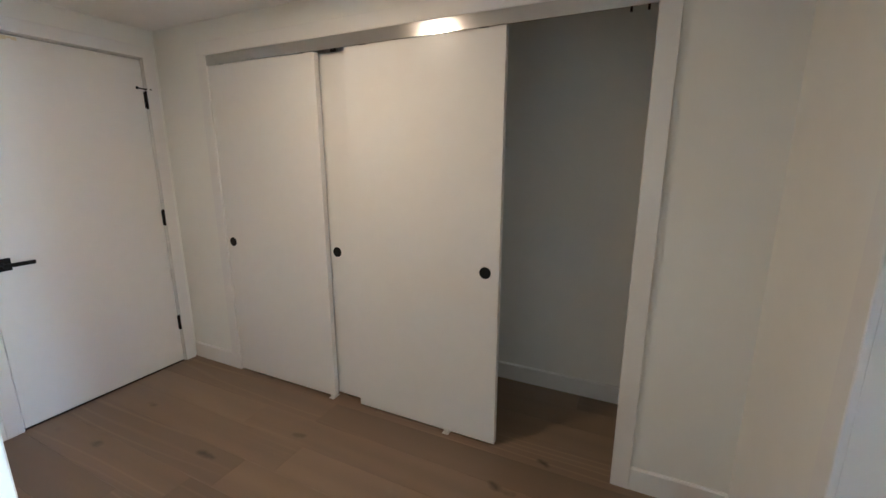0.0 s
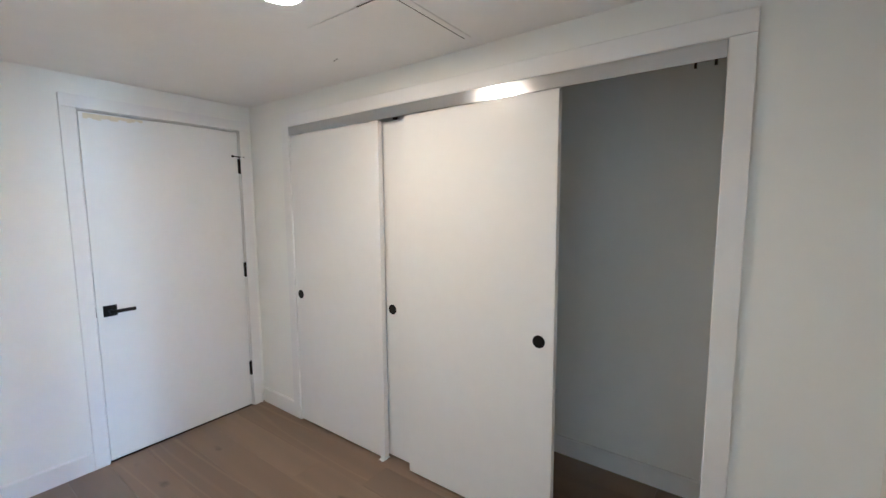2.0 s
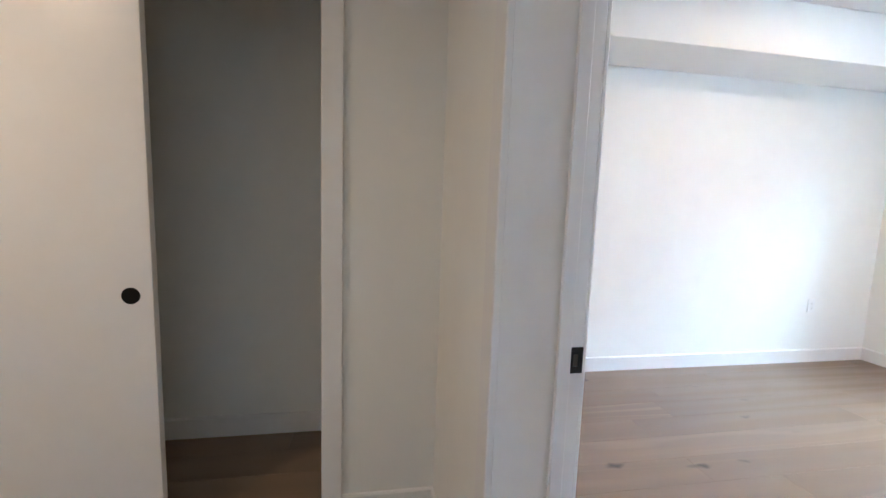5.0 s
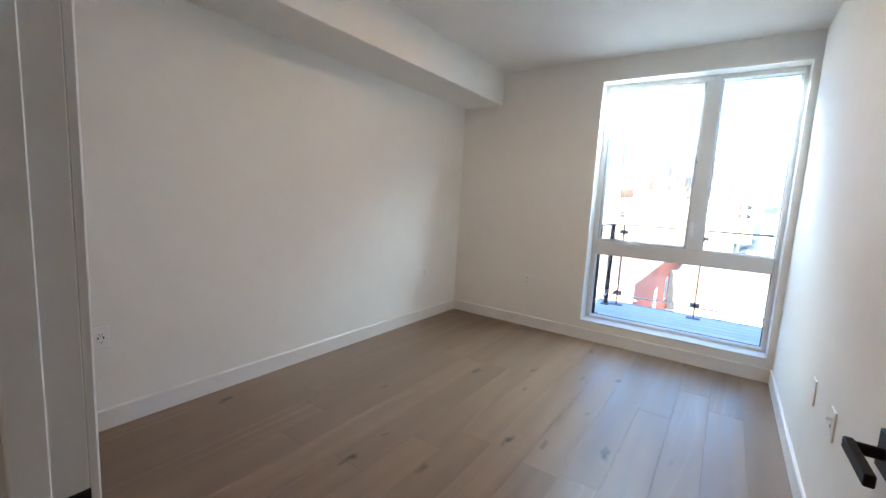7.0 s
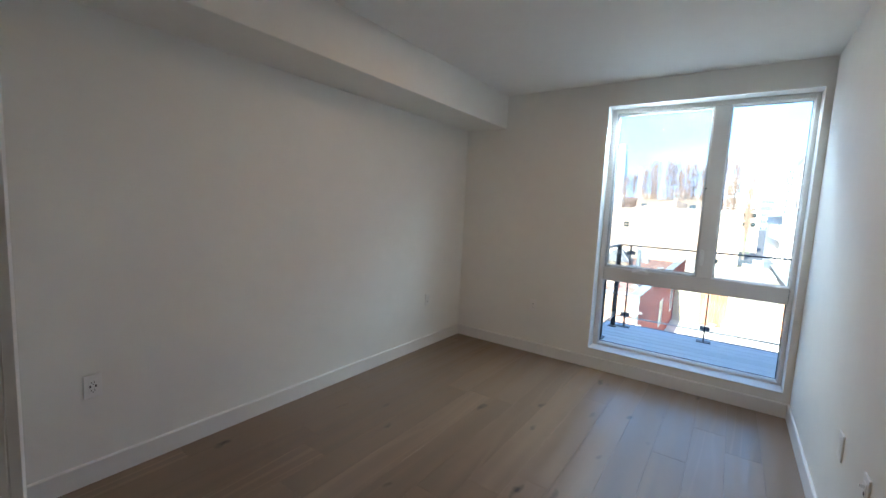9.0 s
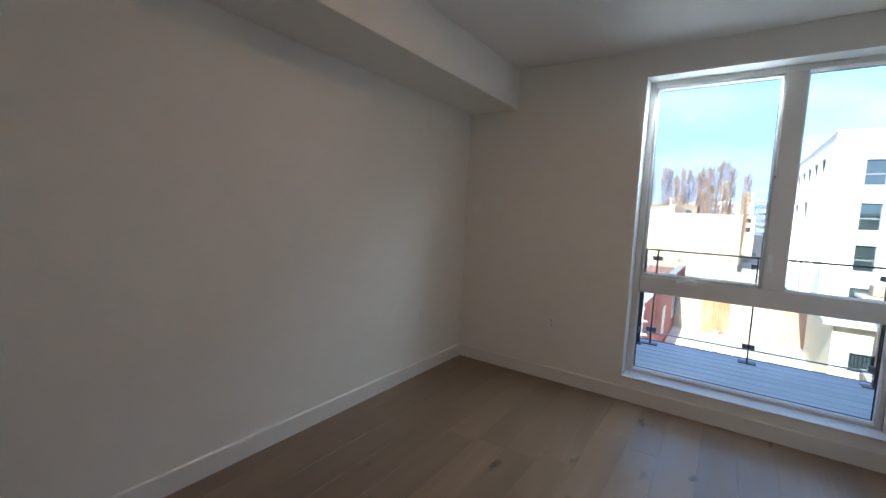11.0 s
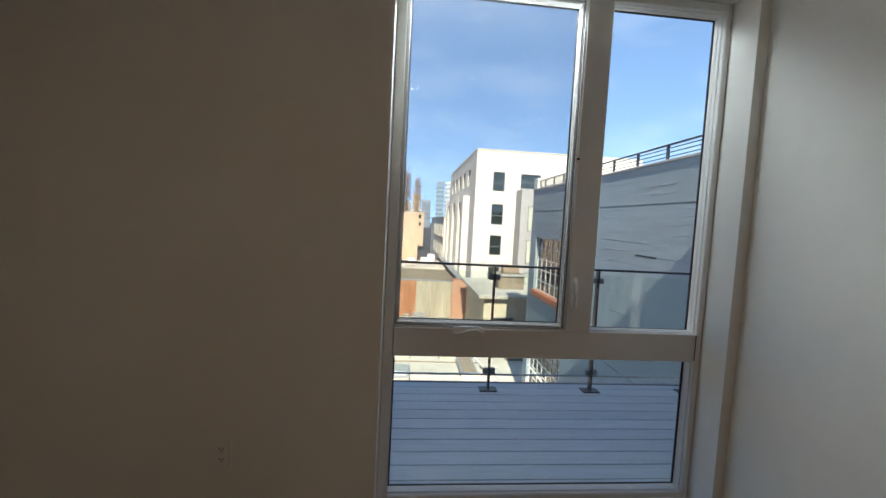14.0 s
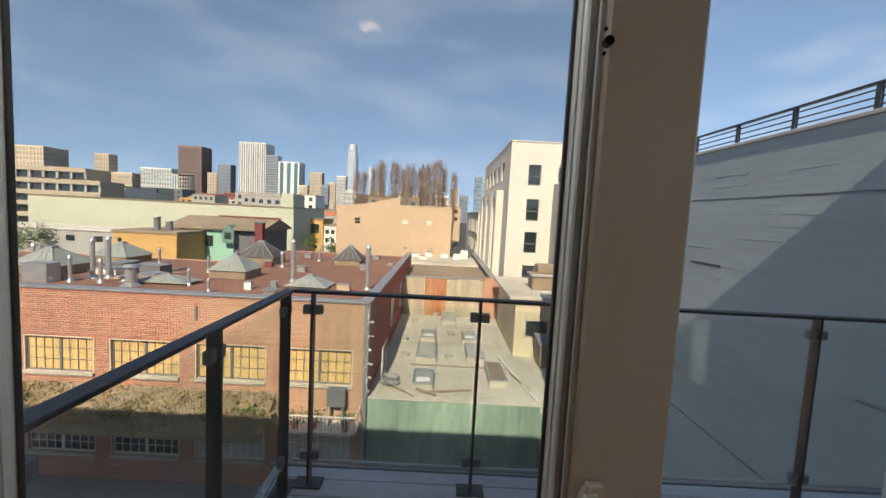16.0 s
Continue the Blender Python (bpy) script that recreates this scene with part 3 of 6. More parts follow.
prism(bm, [(-1.030, 1.065), (-1.006, 1.065), (-1.000, 1.090), (-1.000, 1.170), (-1.008, 1.192), (-1.028, 1.192), (-1.034, 1.170), (-1.034, 1.090)], "x", 4.009, 4.0195)
bmesh.ops.bevel(bm, geom=list(bm.edges), offset=0.003, segments=2, affect="EDGES", profile=0.5)
part("lock_base", bm, PLASTIC, window)
bm = tube(bm_new(), [(4.010, -1.013, 1.180), (4.001, -1.013, 1.168), (3.995, -1.014, 1.140), (3.997, -1.016, 1.108), (4.003, -1.018, 1.080), (4.008, -1.019, 1.062)], 0.0085, 10)
part("lock_lever", bm, PLASTIC, window, "white sash lock lever", smooth=True)
part("screen_latch", rod(bm_new(), (4.022, -0.993, 1.700), (4.013, -0.993, 1.700), 0.0055, 12), BLACK, window, "small black screen latch")
bm = bm_new()
for k in range(2):
    rod(bm, (4.018, -0.990, 1.688 + 0.026 * k), (4.021, -0.990, 1.688 + 0.026 * k), 0.002, 8)
part("latch_screws", bm, BLACK, window)


# ---- outdoor materials ----
def brick_material(name, a, b, mortar, scale=1.0, stains=0.12):
    m = material(name, a, 0.85, big=(0.35, stains), fine=(6.0, 0.10), bump=(30.0, 0.3, 0.004))
    n, l = m.node_tree.nodes, m.node_tree.links
    coord = next(k for k in n if k.bl_idname == "ShaderNodeTexCoord")
    sep, com = n.new("ShaderNodeSeparateXYZ"), n.new("ShaderNodeCombineXYZ")
    add = n.new("ShaderNodeMath")
    add.operation = "ADD"
    l.new(coord.outputs["Object"], sep.inputs[0])
    l.new(sep.outputs["X"], add.inputs[0])
    l.new(sep.outputs["Y"], add.inputs[1])
    l.new(add.outputs["Value"], com.inputs["X"])
    l.new(sep.outputs["Z"], com.inputs["Y"])
    br = n.new("ShaderNodeTexBrick")
    br.inputs["Scale"].default_value = scale
    br.inputs["Brick Width"].default_value, br.inputs["Row Height"].default_value, br.inputs["Mortar Size"].default_value = 0.215, 0.076, 0.011
    br.inputs["Color1"].default_value, br.inputs["Color2"].default_value, br.inputs["Mortar"].default_value = (*a, 1), (*b, 1), (*mortar, 1)
    l.new(com.outputs["Vector"], br.inputs["Vector"])
    hsv = next(k for k in n if k.bl_idname == "ShaderNodeHueSaturation")
    l.new(br.outputs["Color"], hsv.inputs["Color"])
    return m


GREY_CONC = material("grey_painted_concrete", (0.272, 0.318, 0.330), 0.75, big=(0.5, 0.10), fine=(5.0, 0.08), bump=(9.0, 0.35, 0.008), stretch=(0.5, 1, 2.6))
STUCCO_W = material("white_stucco", (0.62, 0.58, 0.505), 0.85, big=(0.25, 0.05), fine=(4.0, 0.03), bump=(40.0, 0.2, 0.004))
STUCCO_G = material("grey_stucco", (0.36, 0.35, 0.33), 0.85, big=(0.25, 0.06), fine=(4.0, 0.04), bump=(40.0, 0.2, 0.004))
STUCCO_T = material("peach_stucco", (0.51, 0.37, 0.25), 0.88, big=(0.2, 0.06), fine=(3.0, 0.04), bump=(30.0, 0.2, 0.004), stretch=(1, 1, 2.2))
PALE_W = material("pale_green_white_wall", (0.47, 0.48, 0.37), 0.85, big=(0.1, 0.05), fine=(1.2, 0.04), bump=(20.0, 0.2, 0.004), stretch=(1, 1, 3))
BRICK = brick_material("red_brown_brick_wall", (0.33, 0.10, 0.058), (0.45, 0.175, 0.10), (0.46, 0.38, 0.30))
MORTAR = material("pale_mortar", (0.56, 0.46, 0.36), 0.9, big=(0.4, 0.15), fine=(9.0, 0.12), bump=(40.0, 0.3, 0.003))


def single_brick_material(name, island):
    """Fired brick whose tone changes from piece to piece."""
    m = material(name, (0.36, 0.115, 0.065), 0.85, big=(0.35, 0.18), fine=(9.0, 0.14), bump=(50.0, 0.35, 0.003))
    n, l = m.node_tree.nodes, m.node_tree.links
    ramp = n.new("ShaderNodeValToRGB")
    ramp.color_ramp.interpolation = "LINEAR"
    ramp.color_ramp.elements[0].color, ramp.color_ramp.elements[1].color = (0.24, 0.080, 0.052, 1), (0.46, 0.20, 0.12, 1)
    for p, c in ((0.12, (0.33, 0.10, 0.060, 1)), (0.55, (0.38, 0.125, 0.070, 1)), (0.85, (0.41, 0.145, 0.083, 1))):
        ramp.color_ramp.elements.new(p).color = c
    src = n.new("ShaderNodeNewGeometry").outputs["Random Per Island"] if island else next(k for k in n if k.bl_idname == "ShaderNodeObjectInfo").outputs["Random"]
    l.new(src, ramp.inputs["Fac"])
    # the corner stretch is of paler, sandier brick, in ragged patches
    geo = n.new("ShaderNodeNewGeometry")
    split = n.new("ShaderNodeSeparateXYZ")
    l.new(geo.outputs["Position"], split.inputs[0])
    patch = n.new("ShaderNodeTexNoise")
    patch.inputs["Scale"].default_value, patch.inputs["Detail"].default_value = 0.45, 5.0
    l.new(geo.outputs["Position"], patch.inputs["Vector"])
    ragged = n.new("ShaderNodeMath")
    ragged.operation = "MULTIPLY_ADD"
    ragged.inputs[1].default_value = 9.0
    l.new(patch.outputs["Fac"], ragged.inputs[0])
    l.new(split.outputs["Y"], ragged.inputs[2])
    fade = n.new("ShaderNodeMapRange")
    fade.inputs["From Min"].default_value, fade.inputs["From Max"].default_value = 13.5, 9.0
    fade.inputs["To Min"].default_value, fade.inputs["To Max"].default_value = 0.0, 0.62
    l.new(ragged.outputs["Value"], fade.inputs["Value"])
    sandy = n.new("ShaderNodeMix")
    sandy.data_type = "RGBA"
    sandy.inputs[7].default_value = (0.46, 0.27, 0.16, 1)
    l.new(fade.outputs["Result"], sandy.inputs[0])
    l.new(ramp.outputs["Color"], sandy.inputs[6])
    l.new(sandy.outputs[2], next(k for k in n if k.bl_idname == "ShaderNodeHueSaturation").inputs["Color"])
    return m


BRICK_ONE = single_brick_material("fired_brick", False)
BRICK_MANY = single_brick_material("fired_bricks", True)
BRICK_RED = material("dark_red_painted_brick", (0.30, 0.062, 0.050), 0.75, big=(0.5, 0.15), fine=(7.0, 0.10), bump=(13.0, 0.6, 0.01), stretch=(1, 1, 3))
BRICK_ORANGE = brick_material("orange_brick", (0.45, 0.17, 0.09), (0.52, 0.22, 0.12), (0.45, 0.35, 0.27))
GREEN_W = material("weathered_green_boards", (0.17, 0.27, 0.21), 0.85, big=(0.7, 0.25), fine=(4.0, 0.18), bump=(10.0, 0.5, 0.01), stretch=(1, 1.4, 0.35), tint=(0.30, 0.39, 0.32))
ROOF_TAN = material("pale_roof_membrane", (0.44, 0.40, 0.33), 0.9, big=(0.35, 0.22), fine=(2.4, 0.14), bump=(12.0, 0.4, 0.006), tint=(0.52, 0.48, 0.41), detail=8.0)
ROOF_RED = material("red_brown_roof", (0.20, 0.095, 0.065), 0.92, big=(0.25, 0.20), fine=(2.0, 0.12), bump=(14.0, 0.4, 0.008), tint=(0.25, 0.125, 0.09), detail=8.0)
ROOF_BROWN = material("brown_roof", (0.26, 0.20, 0.14), 0.92, big=(0.25, 0.20), fine=(2.0, 0.15), bump=(14.0, 0.4, 0.008), detail=8.0)
RUST = material("rusty_sheet", (0.36, 0.29, 0.20), 0.85, big=(0.8, 0.2), fine=(5.0, 0.2), bump=(20.0, 0.4, 0.004), stretch=(1, 1.6, 0.25), tint=(0.52, 0.46, 0.36), each=0.15)
RUST_RED = material("red_rust_sheet", (0.45, 0.13, 0.04), 0.9, big=(1.1, 0.3), fine=(6.0, 0.25), bump=(20.0, 0.4, 0.004), stretch=(1, 1.6, 0.3), tint=(0.36, 0.24, 0.15))
METAL = material("galvanised_metal", (0.42, 0.43, 0.44), 0.45, 0.7, big=(1.5, 0.10), fine=(12.0, 0.08), bump=(40.0, 0.1, 0.002))
DARKMETAL = material("dark_bronze_metal", (0.030, 0.032, 0.038), 0.45, 0.3, big=(2.0, 0.08), fine=(30.0, 0.05), bump=(200.0, 0.05, 0.0005))
STEEL_GREY = material("grey_steel_frame", (0.16, 0.17, 0.18), 0.5, 0.2)
DARKGLASS = material("dark_window_glass", (0.025, 0.035, 0.035), 0.06, big=(0.4, 0.3), fine=(2.0, 0.2), bump=(1.5, 0.03, 0.01), spec=0.8)
BLUEGLASS = material("blue_green_glass", (0.06, 0.16, 0.19), 0.10, big=(0.3, 0.2), fine=(1.0, 0.1), bump=(0.8, 0.03, 0.01), spec=0.8)
PAINTED_PANE = material("whitened_window_glass", (0.50, 0.52, 0.49), 0.3, big=(1.5, 0.25), fine=(6.0, 0.15))
BLIND = material("yellow_window_blind", (0.62, 0.42, 0.18), 0.8, big=(1.2, 0.15), fine=(10.0, 0.10), bump=(30.0, 0.1, 0.003), stretch=(1, 4, 0.3))
SKYLIGHT = material("frosted_skylight", (0.27, 0.29, 0.26), 0.35, big=(1.0, 0.15), fine=(6.0, 0.10), spec=0.7)
WHITEPAINT = material("weathered_white_paint", (0.70, 0.69, 0.65), 0.7, big=(1.0, 0.08), fine=(8.0, 0.06), bump=(30.0, 0.2, 0.003))
DECK = material("grey_composite_deck", (0.40, 0.415, 0.435), 0.72, big=(1.2, 0.08), fine=(16.0, 0.10), bump=(40.0, 0.25, 0.002), stretch=(4.0, 0.22, 1), each=0.06, detail=7.0)
RAILGLASS = thin_glass("rail_glass", (0.93, 0.97, 0.96))
YELLOW_W = material("ochre_siding", (0.54, 0.32, 0.115), 0.8, big=(0.4, 0.08), fine=(3.0, 0.06), bump=(9.0, 0.4, 0.01), stretch=(1, 0.4, 5))
CREAM_W = material("cream_siding", (0.58, 0.50, 0.36), 0.8, big=(0.4, 0.08), fine=(3.0, 0.06), bump=(9.0, 0.4, 0.01), stretch=(1, 0.4, 5))
MINT_W = material("mint_siding", (0.28, 0.50, 0.40), 0.8, big=(0.4, 0.08), fine=(3.0, 0.06))
MAROON_W = material("maroon_wall", (0.18, 0.045, 0.045), 0.85, big=(0.4, 0.1), fine=(3.0, 0.08))
SLATE_W = material("slate_grey_siding", (0.14, 0.14, 0.15), 0.8, big=(0.4, 0.1), fine=(3.0, 0.08))
ORANGE_SILL = material("terracotta_sill", (0.52, 0.16, 0.07), 0.7, big=(1.0, 0.1), fine=(8.0, 0.08))
IVY_DRY = material("dry_vine", (0.36, 0.25, 0.13), 0.95, big=(1.3, 0.30), fine=(9.0, 0.30), tint=(0.26, 0.20, 0.09))
LEAF_GREEN = material("green_leaf", (0.07, 0.12, 0.035), 0.8, big=(1.0, 0.3), fine=(6.0, 0.25))
POPLAR_TWIG = material("bare_poplar_twigs", (0.22, 0.145, 0.09), 0.95, big=(0.3, 0.25), fine=(2.0, 0.25), tint=(0.28, 0.18, 0.11))
BARK = material("grey_bark", (0.16, 0.13, 0.10), 0.95, big=(1.0, 0.2), fine=(6.0, 0.2), bump=(8.0, 0.6, 0.02), stretch=(1, 1, 0.3))
GROUND = material("asphalt_ground", (0.060, 0.058, 0.056), 0.92, big=(0.05, 0.15), fine=(1.2, 0.12), bump=(20.0, 0.4, 0.006))
YARD = material("concrete_yard", (0.27, 0.255, 0.23), 0.92, big=(0.4, 0.15), fine=(3.0, 0.12), bump=(20.0, 0.4, 0.006))
GZ = -9.6

part("ground", boxed(-1500, 3000, -2500, 2500, GZ - 0.5, GZ), GROUND, None, "dark asphalt city ground reaching the horizon", "ground", "structure")
part("courtyard", boxed(4.3, 19.0, -5.5, 26.0, GZ, GZ + 0.02), YARD, None, "pale concrete courtyard below the balcony", "courtyard", "structure")

# ---- the building we stand in, seen from outside ----
own = thing("own_building", (0, 0, GZ), "white stucco apartment building with a flat roof", "building", kind="structure")
part("facade", wall_with_holes(bm_new(), "x", 4.101, 4.18, -5.45, 18.0, GZ, 5.55, [(-1.72, -0.10, 0.05, 2.50), (-3.37, -2.45, -0.02, 2.36)]), STUCCO_W, own)
part("roof_slab", boxed(-12.0, 4.10, -5.45, 18.0, 5.30, 5.54), ROOF_TAN, own)
part("rear_wall", boxed(-12.2, -12.0, -5.45, 18.0, GZ, 5.8), STUCCO_W, own)
part("side_wall", boxed(-12.0, 4.10, -5.45, -5.30, GZ, 5.55), STUCCO_W, own)
part("side_wall", boxed(-12.0, 4.10, 17.85, 18.0, GZ, 5.55), STUCCO_W, own)

# ---- balcony ----
deck = thing("balcony_deck", (5.0, -2.7, -0.05), "grey composite balcony deck of long boards", "deck", kind="structure")
part("slab", boxed(4.18, 5.86, -5.4, 0.10, -0.30, -0.06), METAL, deck, "grey balcony slab")
part("edge_fascia", boxed(5.862, 5.885, -5.4, 0.12, -0.28, -0.015, 0.002), STEEL_GREY, deck)
x = 4.195
board = None
while x < 5.84:
    x1 = min(x + 0.1365, 5.858)
    me = bpy.data.meshes.new("board")
    bm = boxed(x, x1, -5.4, 0.09, -0.058, -0.020, 0.003)
    bm.to_mesh(me)
    bm.free()
    me.materials.append(DECK)
    ob = new("board", me)
    ob.parent = deck
    ob.matrix_parent_inverse = WORLD_OF[deck].inverted()
    x = x1 + 0.0055


def glass_rail(name, label, posts, axis, c, u0, u1):
    """A guard rail along u from u0 to u1 at c on the other axis, with posts, clamps, glass and a flat top rail."""
    def p(u, d, z):
        return (c + d, u, z) if axis == "y" else (u, c + d, z)

    def b(u_0, u_1, d0, d1, z0, z1, bev=0.002):
        return boxed(c + d0, c + d1, u_0, u_1, z0, z1, bev) if axis == "y" else boxed(u_0, u_1, c + d0, c + d1, z0, z1, bev)
    lo, hi = min(u0, u1), max(u0, u1)
    r = thing(name, p((lo + hi) / 2, 0, -0.02), label, "railing", "balcony railings")
    part("top_rail", b(lo, hi, -0.028, 0.028, 1.050, 1.066), DARKMETAL, r)
    part("bottom_trim", b(lo, hi, -0.008, 0.008, 0.108, 0.122, 0.001), METAL, r)
    posts = sorted(posts)
    for u in posts:
        q = part("post", b(u - 0.007, u + 0.007, -0.028, 0.028, -0.010, 1.050), DARKMETAL, r)
        part("base_plate", b(u - 0.075, u + 0.075, -0.050, 0.050, -0.020, -0.010), DARKMETAL, q)
        for z in (0.150, 0.962):
            for s in (-1, 1):
                part("glass_clamp", b(u + s * 0.007, u + s * 0.052, -0.016, 0.016, z - 0.024, z + 0.024, 0.004), STEEL_GREY, q)
    for a, d in zip(posts, posts[1:]):
        pane = part("glass_panel", b(a + 0.022, d - 0.022, -0.005, 0.005, 0.122, 1.010, 0.0), RAILGLASS, r, "clear glass railing panel")
        pane.visible_shadow = False
    return r


glass_rail("guard_rail", "dark metal balcony railing with clear glass panels", [-0.156, -1.049, -1.962, -2.862, -3.75, -4.64, -5.35], "y", 5.71, -5.40, -0.062)
glass_rail("guard_rail", "dark metal side railing with clear glass panels", [4.28, 4.985, 5.655], "x", -0.030, 4.19, 5.728)

# open balcony door of the next room
od = thing("balcony_door", (4.62, -2.47, -0.02), "grey framed glass balcony door standing wide open", "door")
DOORGREY = material("grey_door_frame", (0.42, 0.44, 0.44), 0.45, big=(1.0, 0.05), fine=(20.0, 0.03))
DOORDARK = material("dark_glazing_bead", (0.030, 0.036, 0.036), 0.35, big=(1.0, 0.05), fine=(20.0, 0.03))
DOORGLASS = material("mirror_coated_door_glass", (0.44, 0.54, 0.49), 0.02, 1.0, big=(0.3, 0.04), fine=(2.0, 0.02), bump=(1.2, 0.02, 0.004))
bm = frame_bars(bm_new(), "y", -2.500, -2.445, 4.21, 4.945, 0.0, 2.37, 0.052, 0.003, 0.07)
part("door_frame", bm, DOORGREY, od)
part("glazing_bead", frame_bars(bm_new(), "y", -2.494, -2.452, 4.262, 4.893, 0.07, 2.318, 0.042, 0.003, 0.07), DOORDARK, od, "dark inner frame")
part("gasket", frame_bars(bm_new(), "y", -2.486, -2.460, 4.304, 4.851, 0.14, 2.276, 0.008, 0.0), GASKET, od)
pane = part("pane", boxed(4.312, 4.843, -2.466, -2.460, 0.148, 2.268), DOORGLASS, od)
pane.visible_shadow = False
part("handle_plate", boxed(4.900, 4.935, -2.4449, -2.436, 0.80, 1.08, 0.003), STEEL_GREY, od)
bm = bm_new()
rod(bm, (4.918, -2.440, 0.905), (4.918, -2.392, 0.905), 0.008, 12)
rod(bm, (4.918, -2.395, 0.905), (5.025, -2.395, 0.895), 0.008, 12)
rod(bm, (4.918, -2.440, 1.02), (4.918, -2.425, 1.02), 0.012, 12)
part("lever_handle", bm, STEEL_GREY, od, "grey metal lever handle")

# ---- grey board-formed building ----
grey = thing("grey_building", (12, -9, GZ), "grey painted board-formed concrete building with a flat roof", "building")
GW = [(15.2, 18.2, -1.10, 1.00), (15.0, 18.4, -5.00, -2.95)]
for z0, z1, hs in ((GZ, -1.972, [GW[1]]), (-1.932, 1.978, [GW[0]]), (2.016, 2.84, [])):
    part("wall_band", wall_with_holes(bm_new(), "y", -5.75, -5.50, -2.0, 18.9, z0, z1, hs), GREY_CONC, grey)
part("joint", boxed(-2.0, 18.88, -5.74, -5.535, -1.975, -1.929), GREY_CONC, grey)
part("joint", boxed(-2.0, 18.88, -5.74, -5.535, 1.975, 2.019), GREY_CONC, grey)
part("body", boxed(-2.0, 18.9, -24.0, -6.05, GZ, 2.60), GREY_CONC, grey)
part("end_wall", boxed(18.65, 18.9, -24.0, -5.751, GZ, 2.84), GREY_CONC, grey)
part("coping", boxed(-2.0, 14.4, -5.78, -5.47, 2.841, 2.895, 0.008), STUCCO_G, grey, "pale metal coping")
part("pier", boxed(14.4, 15.12, -5.80, -5.48, 2.842, 3.42, 0.01), GREY_CONC, grey)
part("coping", boxed(15.12, 18.92, -5.78, -5.47, 2.841, 2.93, 0.008), STUCCO_G, grey, "pale metal coping")
part("corner_block", boxed(18.5, 18.9, -6.3, -5.5, 2.931, 3.35, 0.01), STUCCO_W, grey, "white parapet block")
part("slot", boxed(10.35, 11.15, -5.502, -5.496, 0.86, 0.90), GASKET, grey)
rng = random.Random(3)
verts, faces = [], []
row = -1.85
while row < 2.80:
    row += rng.uniform(0.13, 0.24)
    x = 4.0 + rng.uniform(0, 2.0)
    while x < 18.6:
        n = rng.randint(5, 34)
        h, d = rng.uniform(0.002, 0.005), rng.choice((0.002, 0.003, 0.004, 0.007))
        zz = row + rng.gauss(0, 0.02)
        droop = rng.gauss(0, 0.006)
        prev = None
        for i in range(n):
            xx = x + i * 0.07
            zz += droop * 0.15 + rng.gauss(0, 0.0028)
            if xx > 18.8 or min(abs(zz - 2.0), abs(zz + 1.95)) < 0.05 or zz > 2.8 or any(a < xx + 0.1 and xx - 0.1 < b and c - 0.25 < zz < e + 0.05 for a, b, c, e in GW):
                prev = None
                continue
            hh = h * rng.uniform(0.4, 1.5)
            dd = d * rng.uniform(0.3, 1.3)
            v = len(verts)
            verts += [(xx, -5.503, zz - hh * 1.6), (xx, -5.500 + dd, zz), (xx, -5.503, zz + hh)]
            if prev is not None:
                faces += [(prev, v, v + 1, prev + 1), (prev + 1, v + 1, v + 2, prev + 2)]
            prev = v
        x += n * 0.07 + rng.uniform(0.2, 4.5)
me = bpy.data.meshes.new("board_ridges")
me.from_pydata(verts, [], faces)
me.materials.append(GREY_CONC)
ob = new("board_ridges", me)
ob.parent = grey
ob.matrix_parent_inverse = WORLD_OF[grey].inverted()
tagged(ob, "rough ridges left by the formwork boards", kind="stuff")
for (x0, x1, z0, z1), nv, nh in ((GW[0], 6, 5), (GW[1], 7, 5)):
    w = part("window", frame_bars(bm_new(), "y", -5.66, -5.60, x0, x1, z0, z1, 0.06, 0.0), WHITEPAINT, grey, "white steel multi-pane window")
    part("pane", boxed(x0 + 0.06, x1 - 0.06, -5.640, -5.632, z0 + 0.06, z1 - 0.06), DARKGLASS, w)
    for k in range(1, nv):
        xx = x0 + (x1 - x0) * k / nv
        part("muntin", boxed(xx - 0.014, xx + 0.014, -5.645, -5.612, z0 + 0.06, z1 - 0.06), WHITEPAINT, w)
    for k in range(1, nh):
        zz = z0 + (z1 - z0) * k / nh
        part("muntin", boxed(x0 + 0.06, x1 - 0.06, -5.643, -5.614, zz - 0.012, zz + 0.012), WHITEPAINT, w)
    part("sill", boxed(x0 - 0.05, x1 + 0.05, -5.70, -5.42, z0 - 0.20, z0 + 0.02, 0.01), ORANGE_SILL, w, "terracotta window sill")
aw = part("awning_sash", frame_bars(bm_new(), "x", 0, 0.035, 0, 0.95, 0, 0.80, 0.035, 0.0), WHITEPAINT, grey, "open white awning sash")
aw.data.transform(Matrix.Translation((16.0, -5.58, -4.35)) @ Matrix.Rotation(radians(-90), 4, "Z") @ Matrix.Rotation(radians(-40), 4, "Y"))


def roof_rail(x0, x1, z0, top, label, step=1.1):
    r = thing("roof_railing", ((x0 + x1) / 2, -5.62, z0), label, "railing", "roof railings")
    part("top_bar", boxed(x0, x1, -5.645, -5.595, top - 0.03, top), DARKMETAL, r)
    for k in (0.25, 0.5, 0.75):
        z = z0 + (top - z0) * k
        part("bar", boxed(x0, x1, -5.628, -5.612, z - 0.008, z + 0.008), DARKMETAL, r)
    x = x0 + 0.05
    while x < x1:
        part("post", boxed(x - 0.03, x + 0.03, -5.640, -5.600, z0, top - 0.03), DARKMETAL, r)
        x += step
    return r


